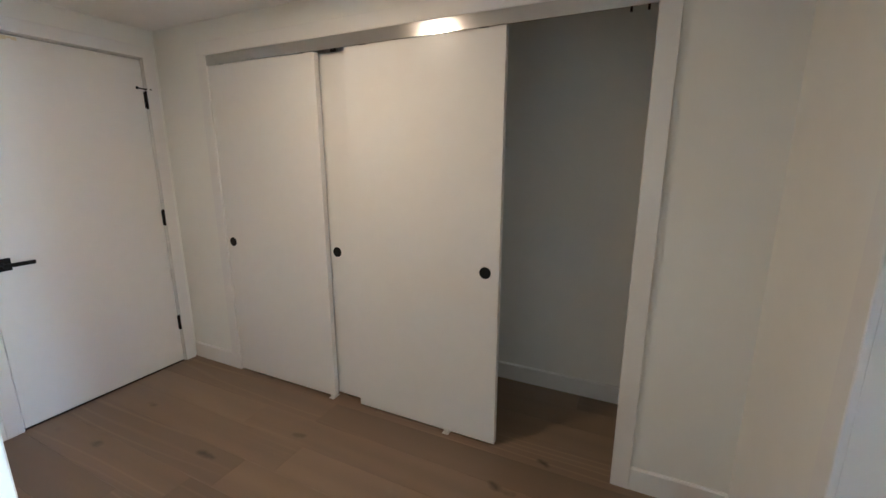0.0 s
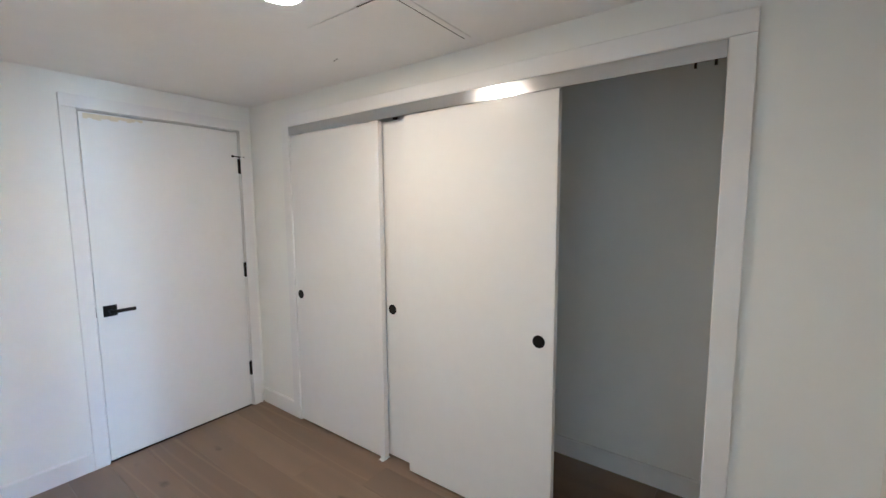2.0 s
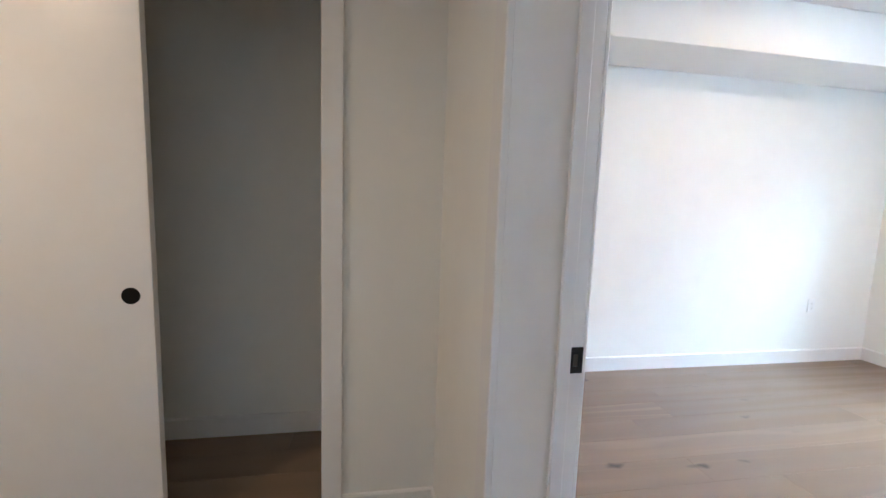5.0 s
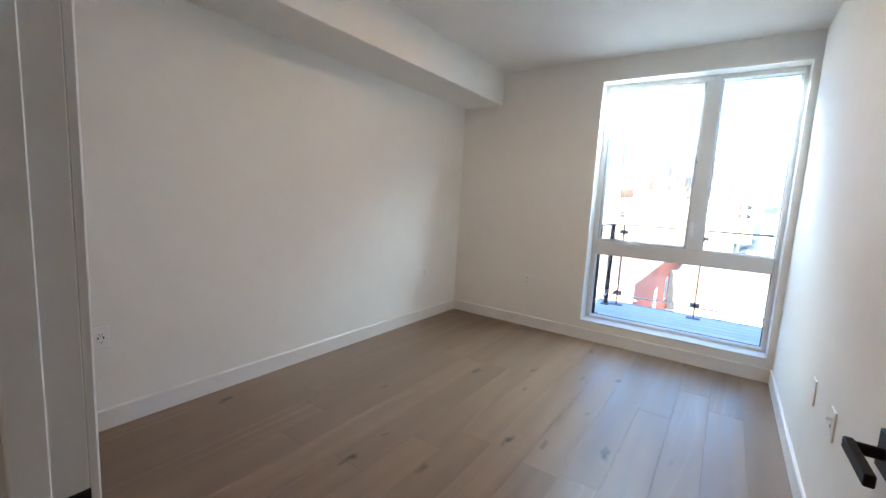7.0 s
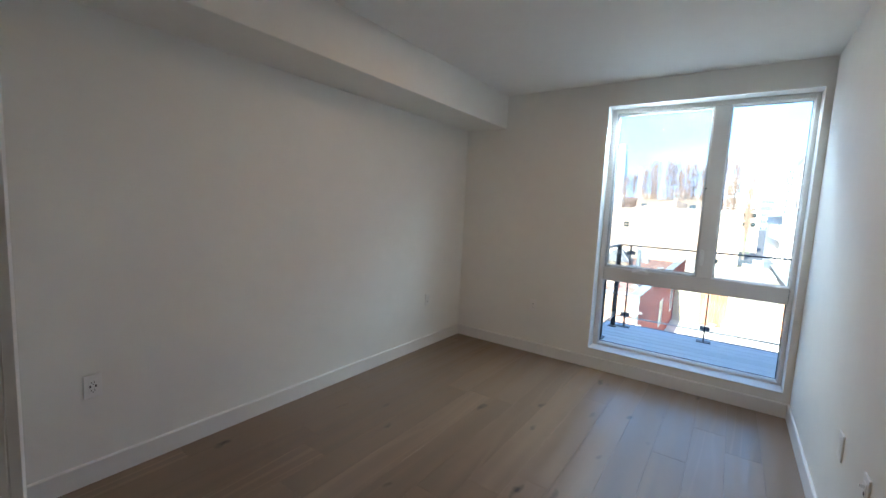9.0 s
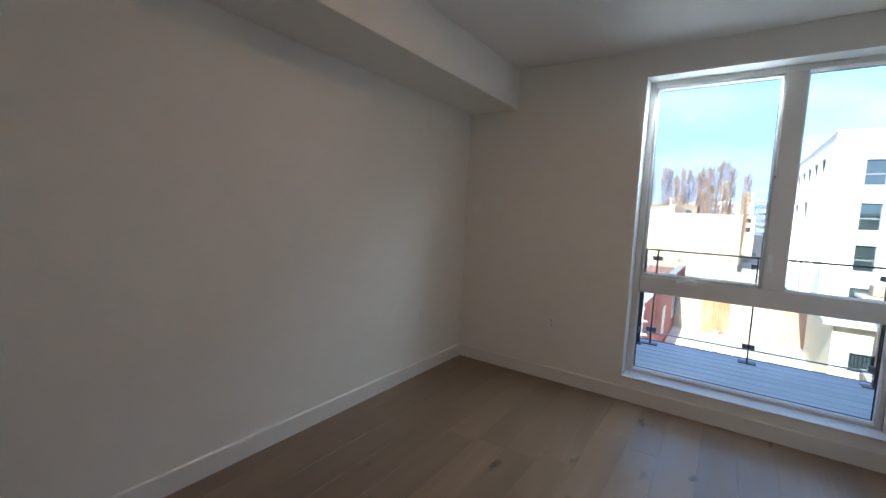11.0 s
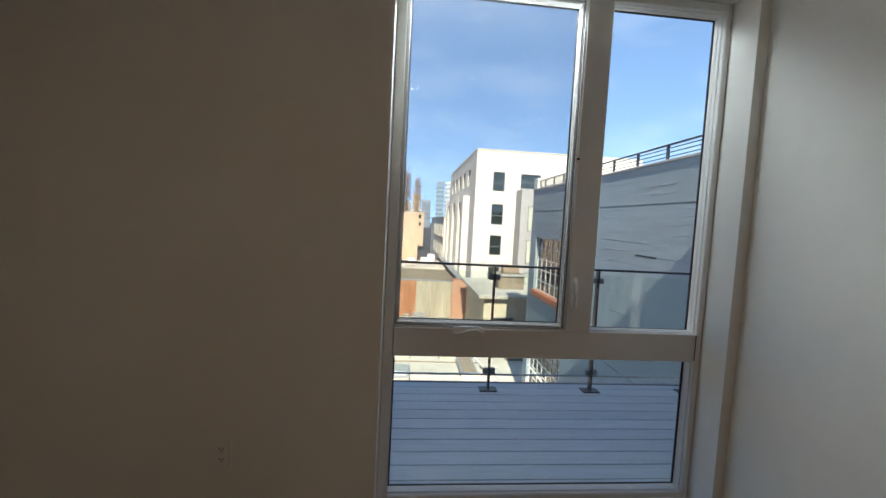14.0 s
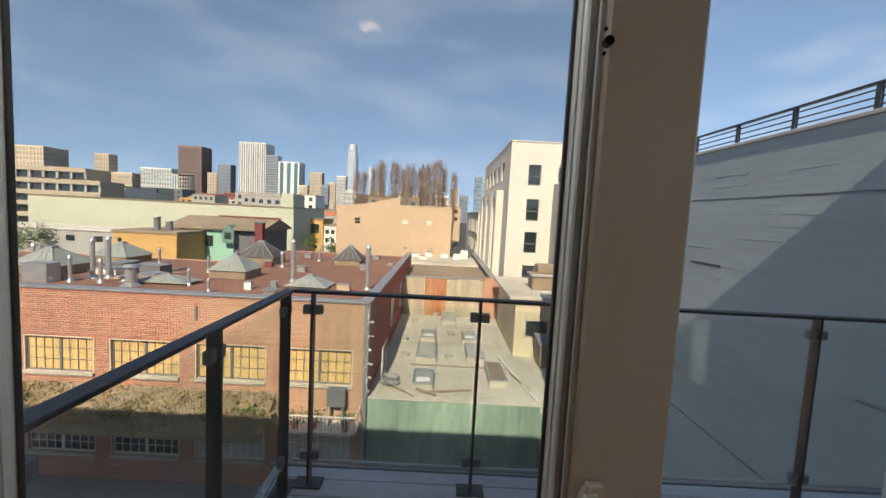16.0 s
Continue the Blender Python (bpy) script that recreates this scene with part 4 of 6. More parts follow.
roof_rail(1.6, 14.4, 2.895, 3.24, "dark metal railing along the grey roof edge")
roof_rail(15.12, 18.5, 2.93, 3.26, "short dark metal railing at the roof corner", 0.9)
box_m = thing("roof_box", (7.2, -6.6, 2.6), "dark vent box behind the roof railing", "vent box")
part("vent_body", boxed(6.6, 7.9, -6.9, -6.2, 2.601, 3.05, 0.02), SLATE_W, box_m)


# ---- brick building across the yard ----
brickb = thing("brick_building", (29, 20, GZ), "old red brick workshop building with a brown flat roof", "building")
FRONT_W = [(2.40, 4.90), (5.75, 8.40), (9.10, 11.70), (12.40, 15.00), (15.80, 18.40), (19.10, 21.70), (22.4, 25.0)]
holes = [(a, b, -5.30, -3.95) for a, b in FRONT_W] + [(a, b, -8.55, -7.05) for a, b in FRONT_W]
front_wall = part("front_wall", wall_with_holes(bm_new(), "x", 19.0, 19.35, 1.80, 27.0, GZ, -2.06, holes), MORTAR, brickb)
BRICK_HOLES = [(a - 0.06, b + 0.06, z0 - 0.13, z1) for a, b, z0, z1 in holes]
part("coping", boxed(18.95, 19.42, 1.78, 27.0, -2.06, -1.98, 0.01), METAL, brickb, "grey sheet metal coping")
part("side_wall", boxed(19.351, 40.0, 1.80, 2.15, GZ, -2.06), BRICK_RED, brickb, "dark red painted side wall")
part("coping", boxed(19.43, 40.0, 1.76, 2.20, -2.06, -1.99, 0.01), METAL, brickb, "grey sheet metal coping")
part("roof", boxed(19.35, 40.0, 2.15, 13.0, -2.60, -2.42), ROOF_RED, brickb)
part("roof", boxed(19.35, 31.0, 13.001, 27.0, -2.60, -2.42), ROOF_RED, brickb)
part("rear_wall", boxed(39.8, 40.0, 2.16, 13.0, GZ, -2.36), BRICK, brickb)
part("rear_wall", boxed(30.8, 31.0, 13.01, 27.0, GZ, -2.36), BRICK, brickb)
part("corner_strip", boxed(18.94, 18.998, 1.78, 1.95, GZ, -2.06), METAL, brickb)
for i, (a, b) in enumerate(FRONT_W):
    for z0, z1, mat, lab in ((-5.30, -3.95, BLIND, "steel window with yellow blinds drawn"), (-8.55, -7.05, PAINTED_PANE if i < 2 else DARKGLASS, "white steel multi-pane window")):
        fr = STEEL_GREY if mat is BLIND else WHITEPAINT
        w = part("window", frame_bars(bm_new(), "x", 19.10, 19.17, a, b, z0, z1, 0.055, 0.0), fr, brickb, lab)
        part("glazing", boxed(19.13, 19.14, a + 0.055, b - 0.055, z0 + 0.055, z1 - 0.055), mat, w)
        mid = (a + b) / 2
        part("mullion", boxed(19.085, 19.165, mid - 0.05, mid + 0.05, z0 + 0.05, z1 - 0.05), fr, w)
        for k in range(1, 8):
            if k == 4:
                continue
            y = a + (b - a) * k / 8
            part("muntin", boxed(19.105, 19.15, y - 0.012, y + 0.012, z0 + 0.05, z1 - 0.05), fr, w)
        for k in (1, 2) if mat is BLIND else (1, 2, 3):
            z = z0 + (z1 - z0) * k / (3 if mat is BLIND else 4)
            part("muntin", boxed(19.106, 19.149, a + 0.05, b - 0.05, z - 0.012, z + 0.012), fr, w)
        part("sill", boxed(18.92, 19.12, a - 0.06, b + 0.06, z0 - 0.13, z0 - 0.002, 0.008), ROOF_TAN, w, "concrete sill")
part("lintel_anchor", boxed(18.95, 19.0, 8.35, 8.45, -3.0, -2.45, 0.01), SLATE_W, brickb)
# vine-covered awning over the ground floor
vine = thing("vine_awning", (18.3, 14.0, -6.9), "sloping awning overgrown with dry brown vines", "awning")
part("awning_sheet", prism(bm_new(), [(18.98, -5.72), (18.98, -5.80), (17.75, -6.88), (17.70, -6.82)], "y", 5.30, 26.0), ROOF_BROWN, vine)
part("awning_fascia", boxed(17.66, 17.74, 5.30, 26.0, -7.05, -6.82), ROOF_BROWN, vine)
rng = random.Random(11)


def leaf_cloud(verts, faces, c, spread, count, size, rnd, squash=1.0):
    for _ in range(count):
        p = Vector(c) + Vector((rnd.gauss(0, spread[0]), rnd.gauss(0, spread[1]), rnd.gauss(0, spread[2])))
        u = Vector((rnd.gauss(0, 1), rnd.gauss(0, 1), rnd.gauss(0, 1) * squash)).normalized()
        v = u.orthogonal().normalized()
        s = size * rnd.uniform(0.5, 1.4)
        k = len(verts)
        verts += [p - u * s, p + v * s * 0.45, p + u * s, p - v * s * 0.45]
        faces.append((k, k + 1, k + 2, k + 3))


def mesh_part(name, verts, faces, mat, parent, label="", kind="stuff"):
    me = bpy.data.meshes.new(name)
    me.from_pydata([tuple(v) for v in verts], [], faces)
    me.materials.append(mat)
    ob = new(name, me)
    if parent is not None:
        ob.parent = parent
        ob.matrix_parent_inverse = WORLD_OF.get(parent, Matrix.Identity(4)).inverted()
    return tagged(ob, label, kind=kind)


verts, faces = [], []
for k in range(1000):
    s = rng.random()
    y = rng.uniform(5.3, 25.8)
    leaf_cloud(verts, faces, (17.72 + 1.24 * s, y, -6.78 + 1.06 * s), (0.10, 0.18, 0.05), 16, 0.065, rng)
mesh_part("dry_vines", verts, faces, IVY_DRY, vine, "tangle of dry brown vines")
verts, faces = [], []
for y, s in ((15.3, 0.7), (14.7, 0.5), (7.4, 0.3), (6.1, 0.45), (10.6, 0.2)):
    leaf_cloud(verts, faces, (17.8 + 1.2 * s, y, -6.7 + 1.05 * s), (0.12, 0.28, 0.14), 120, 0.08, rng)
mesh_part("green_sprigs", verts, faces, LEAF_GREEN, vine, "few green sprigs")
# planter balcony
bal = thing("planter_balcony", (18.5, 3.3, -6.75), "small white railed balcony with plants and a grey unit", "balcony")
part("floor_plate", boxed(18.05, 18.99, 2.0, 4.75, -6.80, -6.72), WHITEPAINT, bal)
part("top_bar", boxed(18.05, 18.09, 2.0, 4.75, -6.14, -6.10), WHITEPAINT, bal)
for k in range(23):
    y = 2.03 + k * 0.12
    part("baluster", boxed(18.06, 18.08, y - 0.012, y + 0.012, -6.72, -6.14), WHITEPAINT, bal)
part("side_bar", boxed(18.09, 18.99, 2.0, 2.03, -6.14, -6.10), WHITEPAINT, bal)
unit = thing("window_ac_unit", (18.75, 2.85, -6.02), "grey window air-conditioning unit", "air conditioner")
part("casing", boxed(18.62, 18.998, 2.52, 3.22, -6.02, -5.32, 0.02), SLATE_W, unit)
part("bracket", boxed(18.65, 18.998, 2.60, 2.66, -6.72, -6.02), METAL, unit)
part("bracket", boxed(18.65, 18.998, 3.08, 3.14, -6.72, -6.02), METAL, unit)
for y in (2.4, 3.6, 4.3):
    pot = thing("flower_pot", (18.3, y, -6.72), "terracotta planter with leafy plants", "planter", "balcony planters")
    part("pot", rod(bm_new(), (18.3, y, -6.72), (18.3, y, -6.45), 0.10, 14, 0.15), ORANGE_SILL, pot)
    verts, faces = [], []
    leaf_cloud(verts, faces, (18.3, y, -6.25), (0.12, 0.18, 0.12), 120, 0.06, rng)
    mesh_part("plant", verts, faces, LEAF_GREEN, pot)
# curling conduit on the corner
conduit = thing("coiled_cable", (18.93, 1.72, -4.5), "loose white cable coiling down the brick corner", "cable")
pts = []
for k in range(140):
    u = k / 139
    pts.append((18.9 + 0.02 * math.sin(k * 0.5), 1.72 + 0.16 * math.sin(u * 38) * (0.4 + 0.6 * math.sin(u * 7) ** 2), -2.3 - 3.3 * u + 0.14 * math.cos(u * 38)))
part("cable", tube(bm_new(), pts, 0.012, 5), WHITEPAINT, conduit)


# ---- roof things on the brick building ----
def pyramid_skylight(x, y, sx, sy, curb, rise, z, mat, label):
    s = thing("roof_skylight", (x, y, z), label, "skylight", "roof skylights")
    part("curb", boxed(x - sx, x + sx, y - sy, y + sy, z, z + curb, 0.02), ROOF_BROWN, s)
    bm = bm_new()
    a = [bm.verts.new((x + i * (sx + 0.08), y + j * (sy + 0.08), z + curb)) for i, j in ((-1, -1), (1, -1), (1, 1), (-1, 1))]
    b = [bm.verts.new((x + i * sx * 0.12, y + j * sy * 0.12, z + curb + rise)) for i, j in ((-1, -1), (1, -1), (1, 1), (-1, 1))]
    bm.faces.new(b)
    for k in range(4):
        bm.faces.new((a[k], a[(k + 1) % 4], b[(k + 1) % 4], b[k]))
    bmesh.ops.recalc_face_normals(bm, faces=bm.faces)
    g = part("hip_glass", bm, mat, s)
    for i, j in ((-1, -1), (1, -1), (1, 1), (-1, 1)):
        part("hip_bar", rod(bm_new(), (x + i * (sx + 0.08), y + j * (sy + 0.08), z + curb), (x + i * sx * 0.12, y + j * sy * 0.12, z + curb + rise), 0.03, 6), METAL, s)
    for i in (-1, 1):
        for f in (-0.5, 0.0, 0.5):
            part("glazing_bar", rod(bm_new(), (x + i * (sx + 0.08), y + f * (sy + 0.08), z + curb), (x + i * sx * 0.12, y + f * sy * 0.12, z + curb + rise), 0.018, 6), METAL, s)
    part("ridge_cap", boxed(x - sx * 0.16, x + sx * 0.16, y - sy * 0.16, y + sy * 0.16, z + curb + rise - 0.02, z + curb + rise + 0.08), METAL, s)
    return s


RZ = -2.42
GREY_SHEET = material("dark_grey_sheet", (0.075, 0.072, 0.07), 0.6, big=(1.0, 0.1), fine=(6.0, 0.08))
pyramid_skylight(25.6, 10.2, 0.95, 0.95, 0.45, 0.75, RZ, SKYLIGHT, "glass pyramid skylight on a brown curb")
pyramid_skylight(23.8, 5.6, 0.75, 0.95, 0.12, 0.45, RZ, SKYLIGHT, "low glass hip skylight")
pyramid_skylight(33.0, 5.7, 0.9, 0.9, 0.40, 0.95, RZ, GREY_SHEET, "dark sheet-metal hip roof vent")
pyramid_skylight(31.5, 11.4, 1.1, 1.2, 0.5, 0.95, RZ, GREY_SHEET, "dark sheet-metal hip roof vent")
pyramid_skylight(24.0, 18.6, 1.1, 1.1, 0.5, 0.8, RZ, SKYLIGHT, "glass pyramid skylight on a brown curb")
pyramid_skylight(29.0, 19.0, 1.1, 1.1, 0.4, 0.75, RZ, SKYLIGHT, "glass pyramid skylight on a brown curb")
pyramid_skylight(23.0, 12.2, 0.6, 1.2, 0.1, 0.30, RZ, SKYLIGHT, "low glass hip skylight")


def stack_pipe(x, y, h, r, z, label="tall galvanised flue pipe on the roof"):
    s = thing("flue_pipe", (x, y, z), label, "flue pipe", "roof flues")
    part("flashing", rod(bm_new(), (x, y, z), (x, y, z + 0.15), r * 2.0, 14, r * 1.05), METAL, s)
    part("pipe", rod(bm_new(), (x, y, z + 0.05), (x, y, z + h), r, 14), METAL, s)
    part("collar", rod(bm_new(), (x, y, z + h * 0.55), (x, y, z + h * 0.55 + 0.06), r * 1.15, 14), METAL, s)
    part("cap", rod(bm_new(), (x, y, z + h), (x, y, z + h + 0.12), r * 1.5, 14, r * 0.9), METAL, s)
    return s


for x, y, h, r in ((23.8, 2.75, 2.1, 0.11), (25.0, 6.9, 2.1, 0.12), (21.9, 13.1, 0.85, 0.22), (23.4, 15.3, 1.9, 0.12), (22.2, 14.7, 1.0, 0.08), (22.1, 16.0, 1.1, 0.08), (30.0, 9.4, 0.9, 0.10), (22.6, 10.9, 0.7, 0.07), (26.5, 12.2, 0.8, 0.06), (34.0, 8.2, 1.0, 0.08), (27.5, 23.0, 0.9, 0.1), (23.2, 15.9, 1.8, 0.10), (28.6, 16.4, 0.9, 0.08), (21.4, 9.3, 0.5, 0.06)):
    stack_pipe(x, y, h, r, RZ)
for x, y, sx, sy, h, mat, lab in ((21.8, 17.0, 0.35, 0.55, 0.85, METAL, "grey rooftop condenser unit"), (25.5, 14.6, 0.5, 0.7, 0.45, SLATE_W, "dark rooftop air unit"), (22.4, 8.0, 0.16, 0.16, 0.35, WHITEPAINT, "small white roof vent"), (23.1, 7.1, 0.14, 0.14, 0.30, METAL, "small metal roof vent"), (23.0, 3.75, 0.12, 0.30, 0.35, STUCCO_T, "small pale roof box"), (33.9, 2.9, 0.35, 0.18, 0.06, WHITEPAINT, "white hatch lid on the roof"), (26.5, 17.0, 0.7, 0.5, 0.35, SLATE_W, "dark rooftop duct box"), (24.6, 16.2, 0.4, 0.6, 0.30, WHITEPAINT, "white box-shaped rooftop unit"), (29.8, 10.2, 0.15, 0.25, 0.35, MAROON_W, "small red roof vent"), (24.0, 13.6, 0.4, 0.4, 0.25, METAL, "grey roof vent box")):
    u = thing("roof_unit", (x, y, RZ), lab, "roof vent", "roof units")
    part("unit_body", boxed(x - sx, x + sx, y - sy, y + sy, RZ, RZ + h, 0.015), mat, u)
    part("unit_lid", boxed(x - sx - 0.02, x + sx + 0.02, y - sy - 0.02, y + sy + 0.02, RZ + h, RZ + h + 0.03), METAL, u)

rng = random.Random(31)
for k in range(26):
    x, y = rng.uniform(22.5, 27.5), rng.uniform(13.2, 17.6)
    sx, sy, h = rng.uniform(0.08, 0.35), rng.uniform(0.10, 0.45), rng.uniform(0.08, 0.38)
    u = thing("roof_debris", (x, y, RZ), "loose pale board or sheet lying on the roof", "debris", "roof debris")
    bm = boxed(-sx, sx, -sy, sy, 0, h * 0.35, 0.01)
    bmesh.ops.transform(bm, matrix=Matrix.Translation((x, y, RZ + 0.01)) @ Matrix.Rotation(rng.uniform(0, 3.14), 4, "Z"), verts=bm.verts)
    part("board", bm, rng.choice((WHITEPAINT, METAL, SLATE_W, ROOF_BROWN, STUCCO_T)), u)
for x, y in ((28.5, 7.6), (30.6, 4.2), (35.5, 9.5), (36.8, 4.4), (29.2, 12.3), (21.0, 6.4)):
    u = thing("roof_unit", (x, y, RZ), "low grey vent curb on the roof", "roof vent", "roof units")
    part("unit_body", boxed(x - 0.22, x + 0.22, y - 0.25, y + 0.25, RZ, RZ + 0.32, 0.02), METAL, u)
    part("unit_lid", boxed(x - 0.28, x + 0.28, y - 0.31, y + 0.31, RZ + 0.32, RZ + 0.37), METAL, u)

# side windows of the red wall
for x0 in (26.0, 31.0):
    w = part("window", frame_bars(bm_new(), "y", 1.760, 1.798, x0, x0 + 1.1, -4.9, -3.4, 0.07, 0.0), WHITEPAINT, brickb, "small white framed side window")
    part("pane", boxed(x0 + 0.07, x0 + 1.03, 1.785, 1.795, -4.83, -3.47), DARKGLASS, w)

# ---- green boarded wall and the low roof with skylights ----
green = thing("green_shed", (26, -2, GZ), "low shed with weathered green boards and a pale flat roof", "building")
LR = -5.85
rng = random.Random(5)
y = 1.74
while y > -5.0:
    w = rng.choice((0.60, 1.20, 1.20))
    y1 = max(y - w, -5.02)
    top = LR + (0.02 if y > -1.4 else 0.06)
    part("green_board", boxed(19.02 + rng.uniform(0, 0.025), 19.12, y1 + 0.006, y, GZ, top, 0.004), GREEN_W, green)
    y = y1
part("roof", boxed(19.12, 33.0, -9.0, 1.79, LR - 0.25, LR), ROOF_TAN, green)
part("front_curb", boxed(19.0, 19.30, -5.02, 1.74, LR + 0.061, LR + 0.10, 0.01), ROOF_TAN, green)
part("shed_front", boxed(19.13, 19.30, -9.0, 1.74, GZ, LR - 0.26), GREEN_W, green)
part("edge_pipe", rod(bm_new(), (19.3, -5.05, LR + 0.06), (24.5, -4.15, LR + 0.06), 0.05, 10), WHITEPAINT, green, "white pipe along the roof edge")
for x, y, sx, sy, mat in ((27.4, -0.35, 0.8, 0.42, SKYLIGHT), (27.4, -2.75, 0.85, 0.42, SKYLIGHT), (24.5, -0.35, 1.15, 0.50, STUCCO_G), (24.7, -2.85, 1.15, 0.45, STUCCO_G), (20.9, -0.35, 0.80, 0.42, SKYLIGHT), (21.9, -3.60, 1.15, 0.38, ROOF_BROWN), (32.0, -1.60, 1.4, 0.45, STUCCO_G)):
    s = thing("flat_skylight", (x, y, LR), "flat framed skylight on a raised curb", "skylight", "flat skylights")
    part("curb", boxed(x - sx, x + sx, y - sy, y + sy, LR, LR + 0.28, 0.015), ROOF_TAN, s)
    part("lid", boxed(x - sx - 0.03, x + sx + 0.03, y - sy - 0.03, y + sy + 0.03, LR + 0.28, LR + 0.33, 0.01), METAL, s)
    part("light_panel", boxed(x - sx + 0.10, x + sx - 0.10, y - sy + 0.08, y + sy - 0.08, LR + 0.331, LR + 0.345), mat, s)
    if mat is SKYLIGHT:
        part("white_patch", boxed(x - sx + 0.16, x - sx + 0.62, y - sy + 0.14, y + sy - 0.14, LR + 0.346, LR + 0.352), WHITEPAINT, s)
for x, y in ((24.2, 0.75), (26.9, 1.0), (33.0, -0.7), (24.2, -1.5), (28.3, -1.7), (31.0, 0.7)):
    v = thing("roof_vent", (x, y, LR), "low round roof vent", "vent", "low roof vents")
    part("vent_ring", rod(bm_new(), (x, y, LR), (x, y, LR + 0.14), 0.20, 16, 0.17), ROOF_TAN, v)
    part("vent_cap", rod(bm_new(), (x, y, LR + 0.14), (x, y, LR + 0.20), 0.26, 16, 0.22), STUCCO_G, v)
for (x0, y0), (x1, y1), r in (((20.3, -2.4), (19.9, -0.6), 0.05), ((19.6, -0.9), (20.1, -0.1), 0.06), ((19.5, 0.0), (20.4, 1.0), 0.04), ((23.0, 0.3), (22.9, -4.4), 0.03), ((22.4, -4.4), (20.5, -4.9), 0.05)):
    v = thing("loose_timber", ((x0 + x1) / 2, (y0 + y1) / 2, LR), "loose weathered timber lying on the roof", "timber", "loose timbers")
    part("timber", rod(bm_new(), (x0, y0, LR + r), (x1, y1, LR + r * 1.5), r, 6), ROOF_BROWN, v)
coil = thing("wire_coil", (20.6, 1.05, LR), "tangled coil of grey wire on the roof", "wire coil")
pts = [(20.6 + 0.34 * math.cos(k * 0.4) * (1 + 0.2 * math.sin(k * 1.3)), 1.05 + 0.34 * math.sin(k * 0.4) * (1 + 0.25 * math.cos(k * 0.9)), LR + 0.05 + 0.003 * k + 0.05 * math.sin(k)) for k in range(110)]
part("wire", tube(bm_new(), pts, 0.014, 5), METAL, coil)
fence = thing("mesh_panel", (21.6, 1.5, LR), "wire mesh fence panel leaning on the red wall", "fence")
bm = frame_bars(bm_new(), "y", 1.46, 1.50, 20.9, 22.4, LR + 0.02, LR + 1.45, 0.03, 0.0)
box(bm, 20.9, 22.4, 1.47, 1.49, LR + 0.72, LR + 0.75)
part("panel_frame", bm, WHITEPAINT, fence)
bm = bm_new()
for k in range(24):
    x = 20.93 + k * 0.062
    box(bm, x - 0.003, x + 0.003, 1.477, 1.483, LR + 0.04, LR + 1.42)
for k in range(22):
    z = LR + 0.05 + k * 0.062
    box(bm, 20.93, 22.37, 1.476, 1.484, z - 0.003, z + 0.003)
part("wire_mesh", bm, METAL, fence)

# ---- rusty wall, second roof, orange brick pier ----
rust = thing("rusty_shed", (43, -1, GZ), "shed with a rusty corrugated wall and a brown flat roof", "building")
rng = random.Random(9)
y = 1.75
k = 0
while y > -4.0:
    y1 = max(y - 0.78, -4.05)
    bm = bm_new()
    outline = []
    n = 10
    for i in range(n + 1):
        outline.append((33.0 + 0.025 * (i % 2), y + (y1 - y) * i / n))
    outline += [(33.06, y1), (33.06, y)]
    prism(bm, outline, "z", LR, -3.12 + rng.uniform(-0.03, 0.03))
    part("sheet", bm, RUST_RED if k in (2, 3) else RUST, rust)
    y = y1
    k += 1
part("roof", boxed(33.07, 54.0, -4.6, 2.9, -3.60, -3.40), ROOF_BROWN, rust)
part("body", boxed(33.07, 54.0, -4.55, 1.75, GZ, -3.61), RUST, rust)
part("front_coping", boxed(33.0, 33.35, -4.05, 1.76, -3.10, -3.04), METAL, rust)
part("parapet", boxed(33.4, 53.8, -5.0, -4.62, -4.5, -2.98, 0.02), SLATE_W, rust, "dark parapet along the roof")
part("parapet_cap", boxed(33.4, 53.8, -5.06, -4.56, -2.979, -2.92), METAL, rust)
part("brick_pier", boxed(32.9, 33.9, -5.5, -4.06, LR - 0.2, -2.95, 0.01), BRICK_ORANGE, rust, "orange brick pier")
rf = thing("far_roof_edge", (55, -1, -3.4), "pale upper roof with scattered vents", "roof")
part("upper_roof", boxed(43.0, 49.9, -4.5, 2.9, -3.399, -3.20), ROOF_TAN, rf)
for x, y, h in ((48.0, 1.9, 0.4), (49.0, 0.5, 0.5), (48.5, -1.2, 0.45), (47.4, -2.6, 0.6), (48.8, -3.4, 0.9), (46.0, 1.0, 0.3)):
    u = thing("roof_unit", (x, y, -3.2), "small white vent on the far roof", "roof vent", "roof units")
    part("unit_body", boxed(x - 0.25, x + 0.25, y - 0.4, y + 0.4, -3.2, -3.2 + h, 0.02), WHITEPAINT, u)
    part("unit_lid", boxed(x - 0.28, x + 0.28, y - 0.43, y + 0.43, -3.2 + h, -3.17 + h), METAL, u)

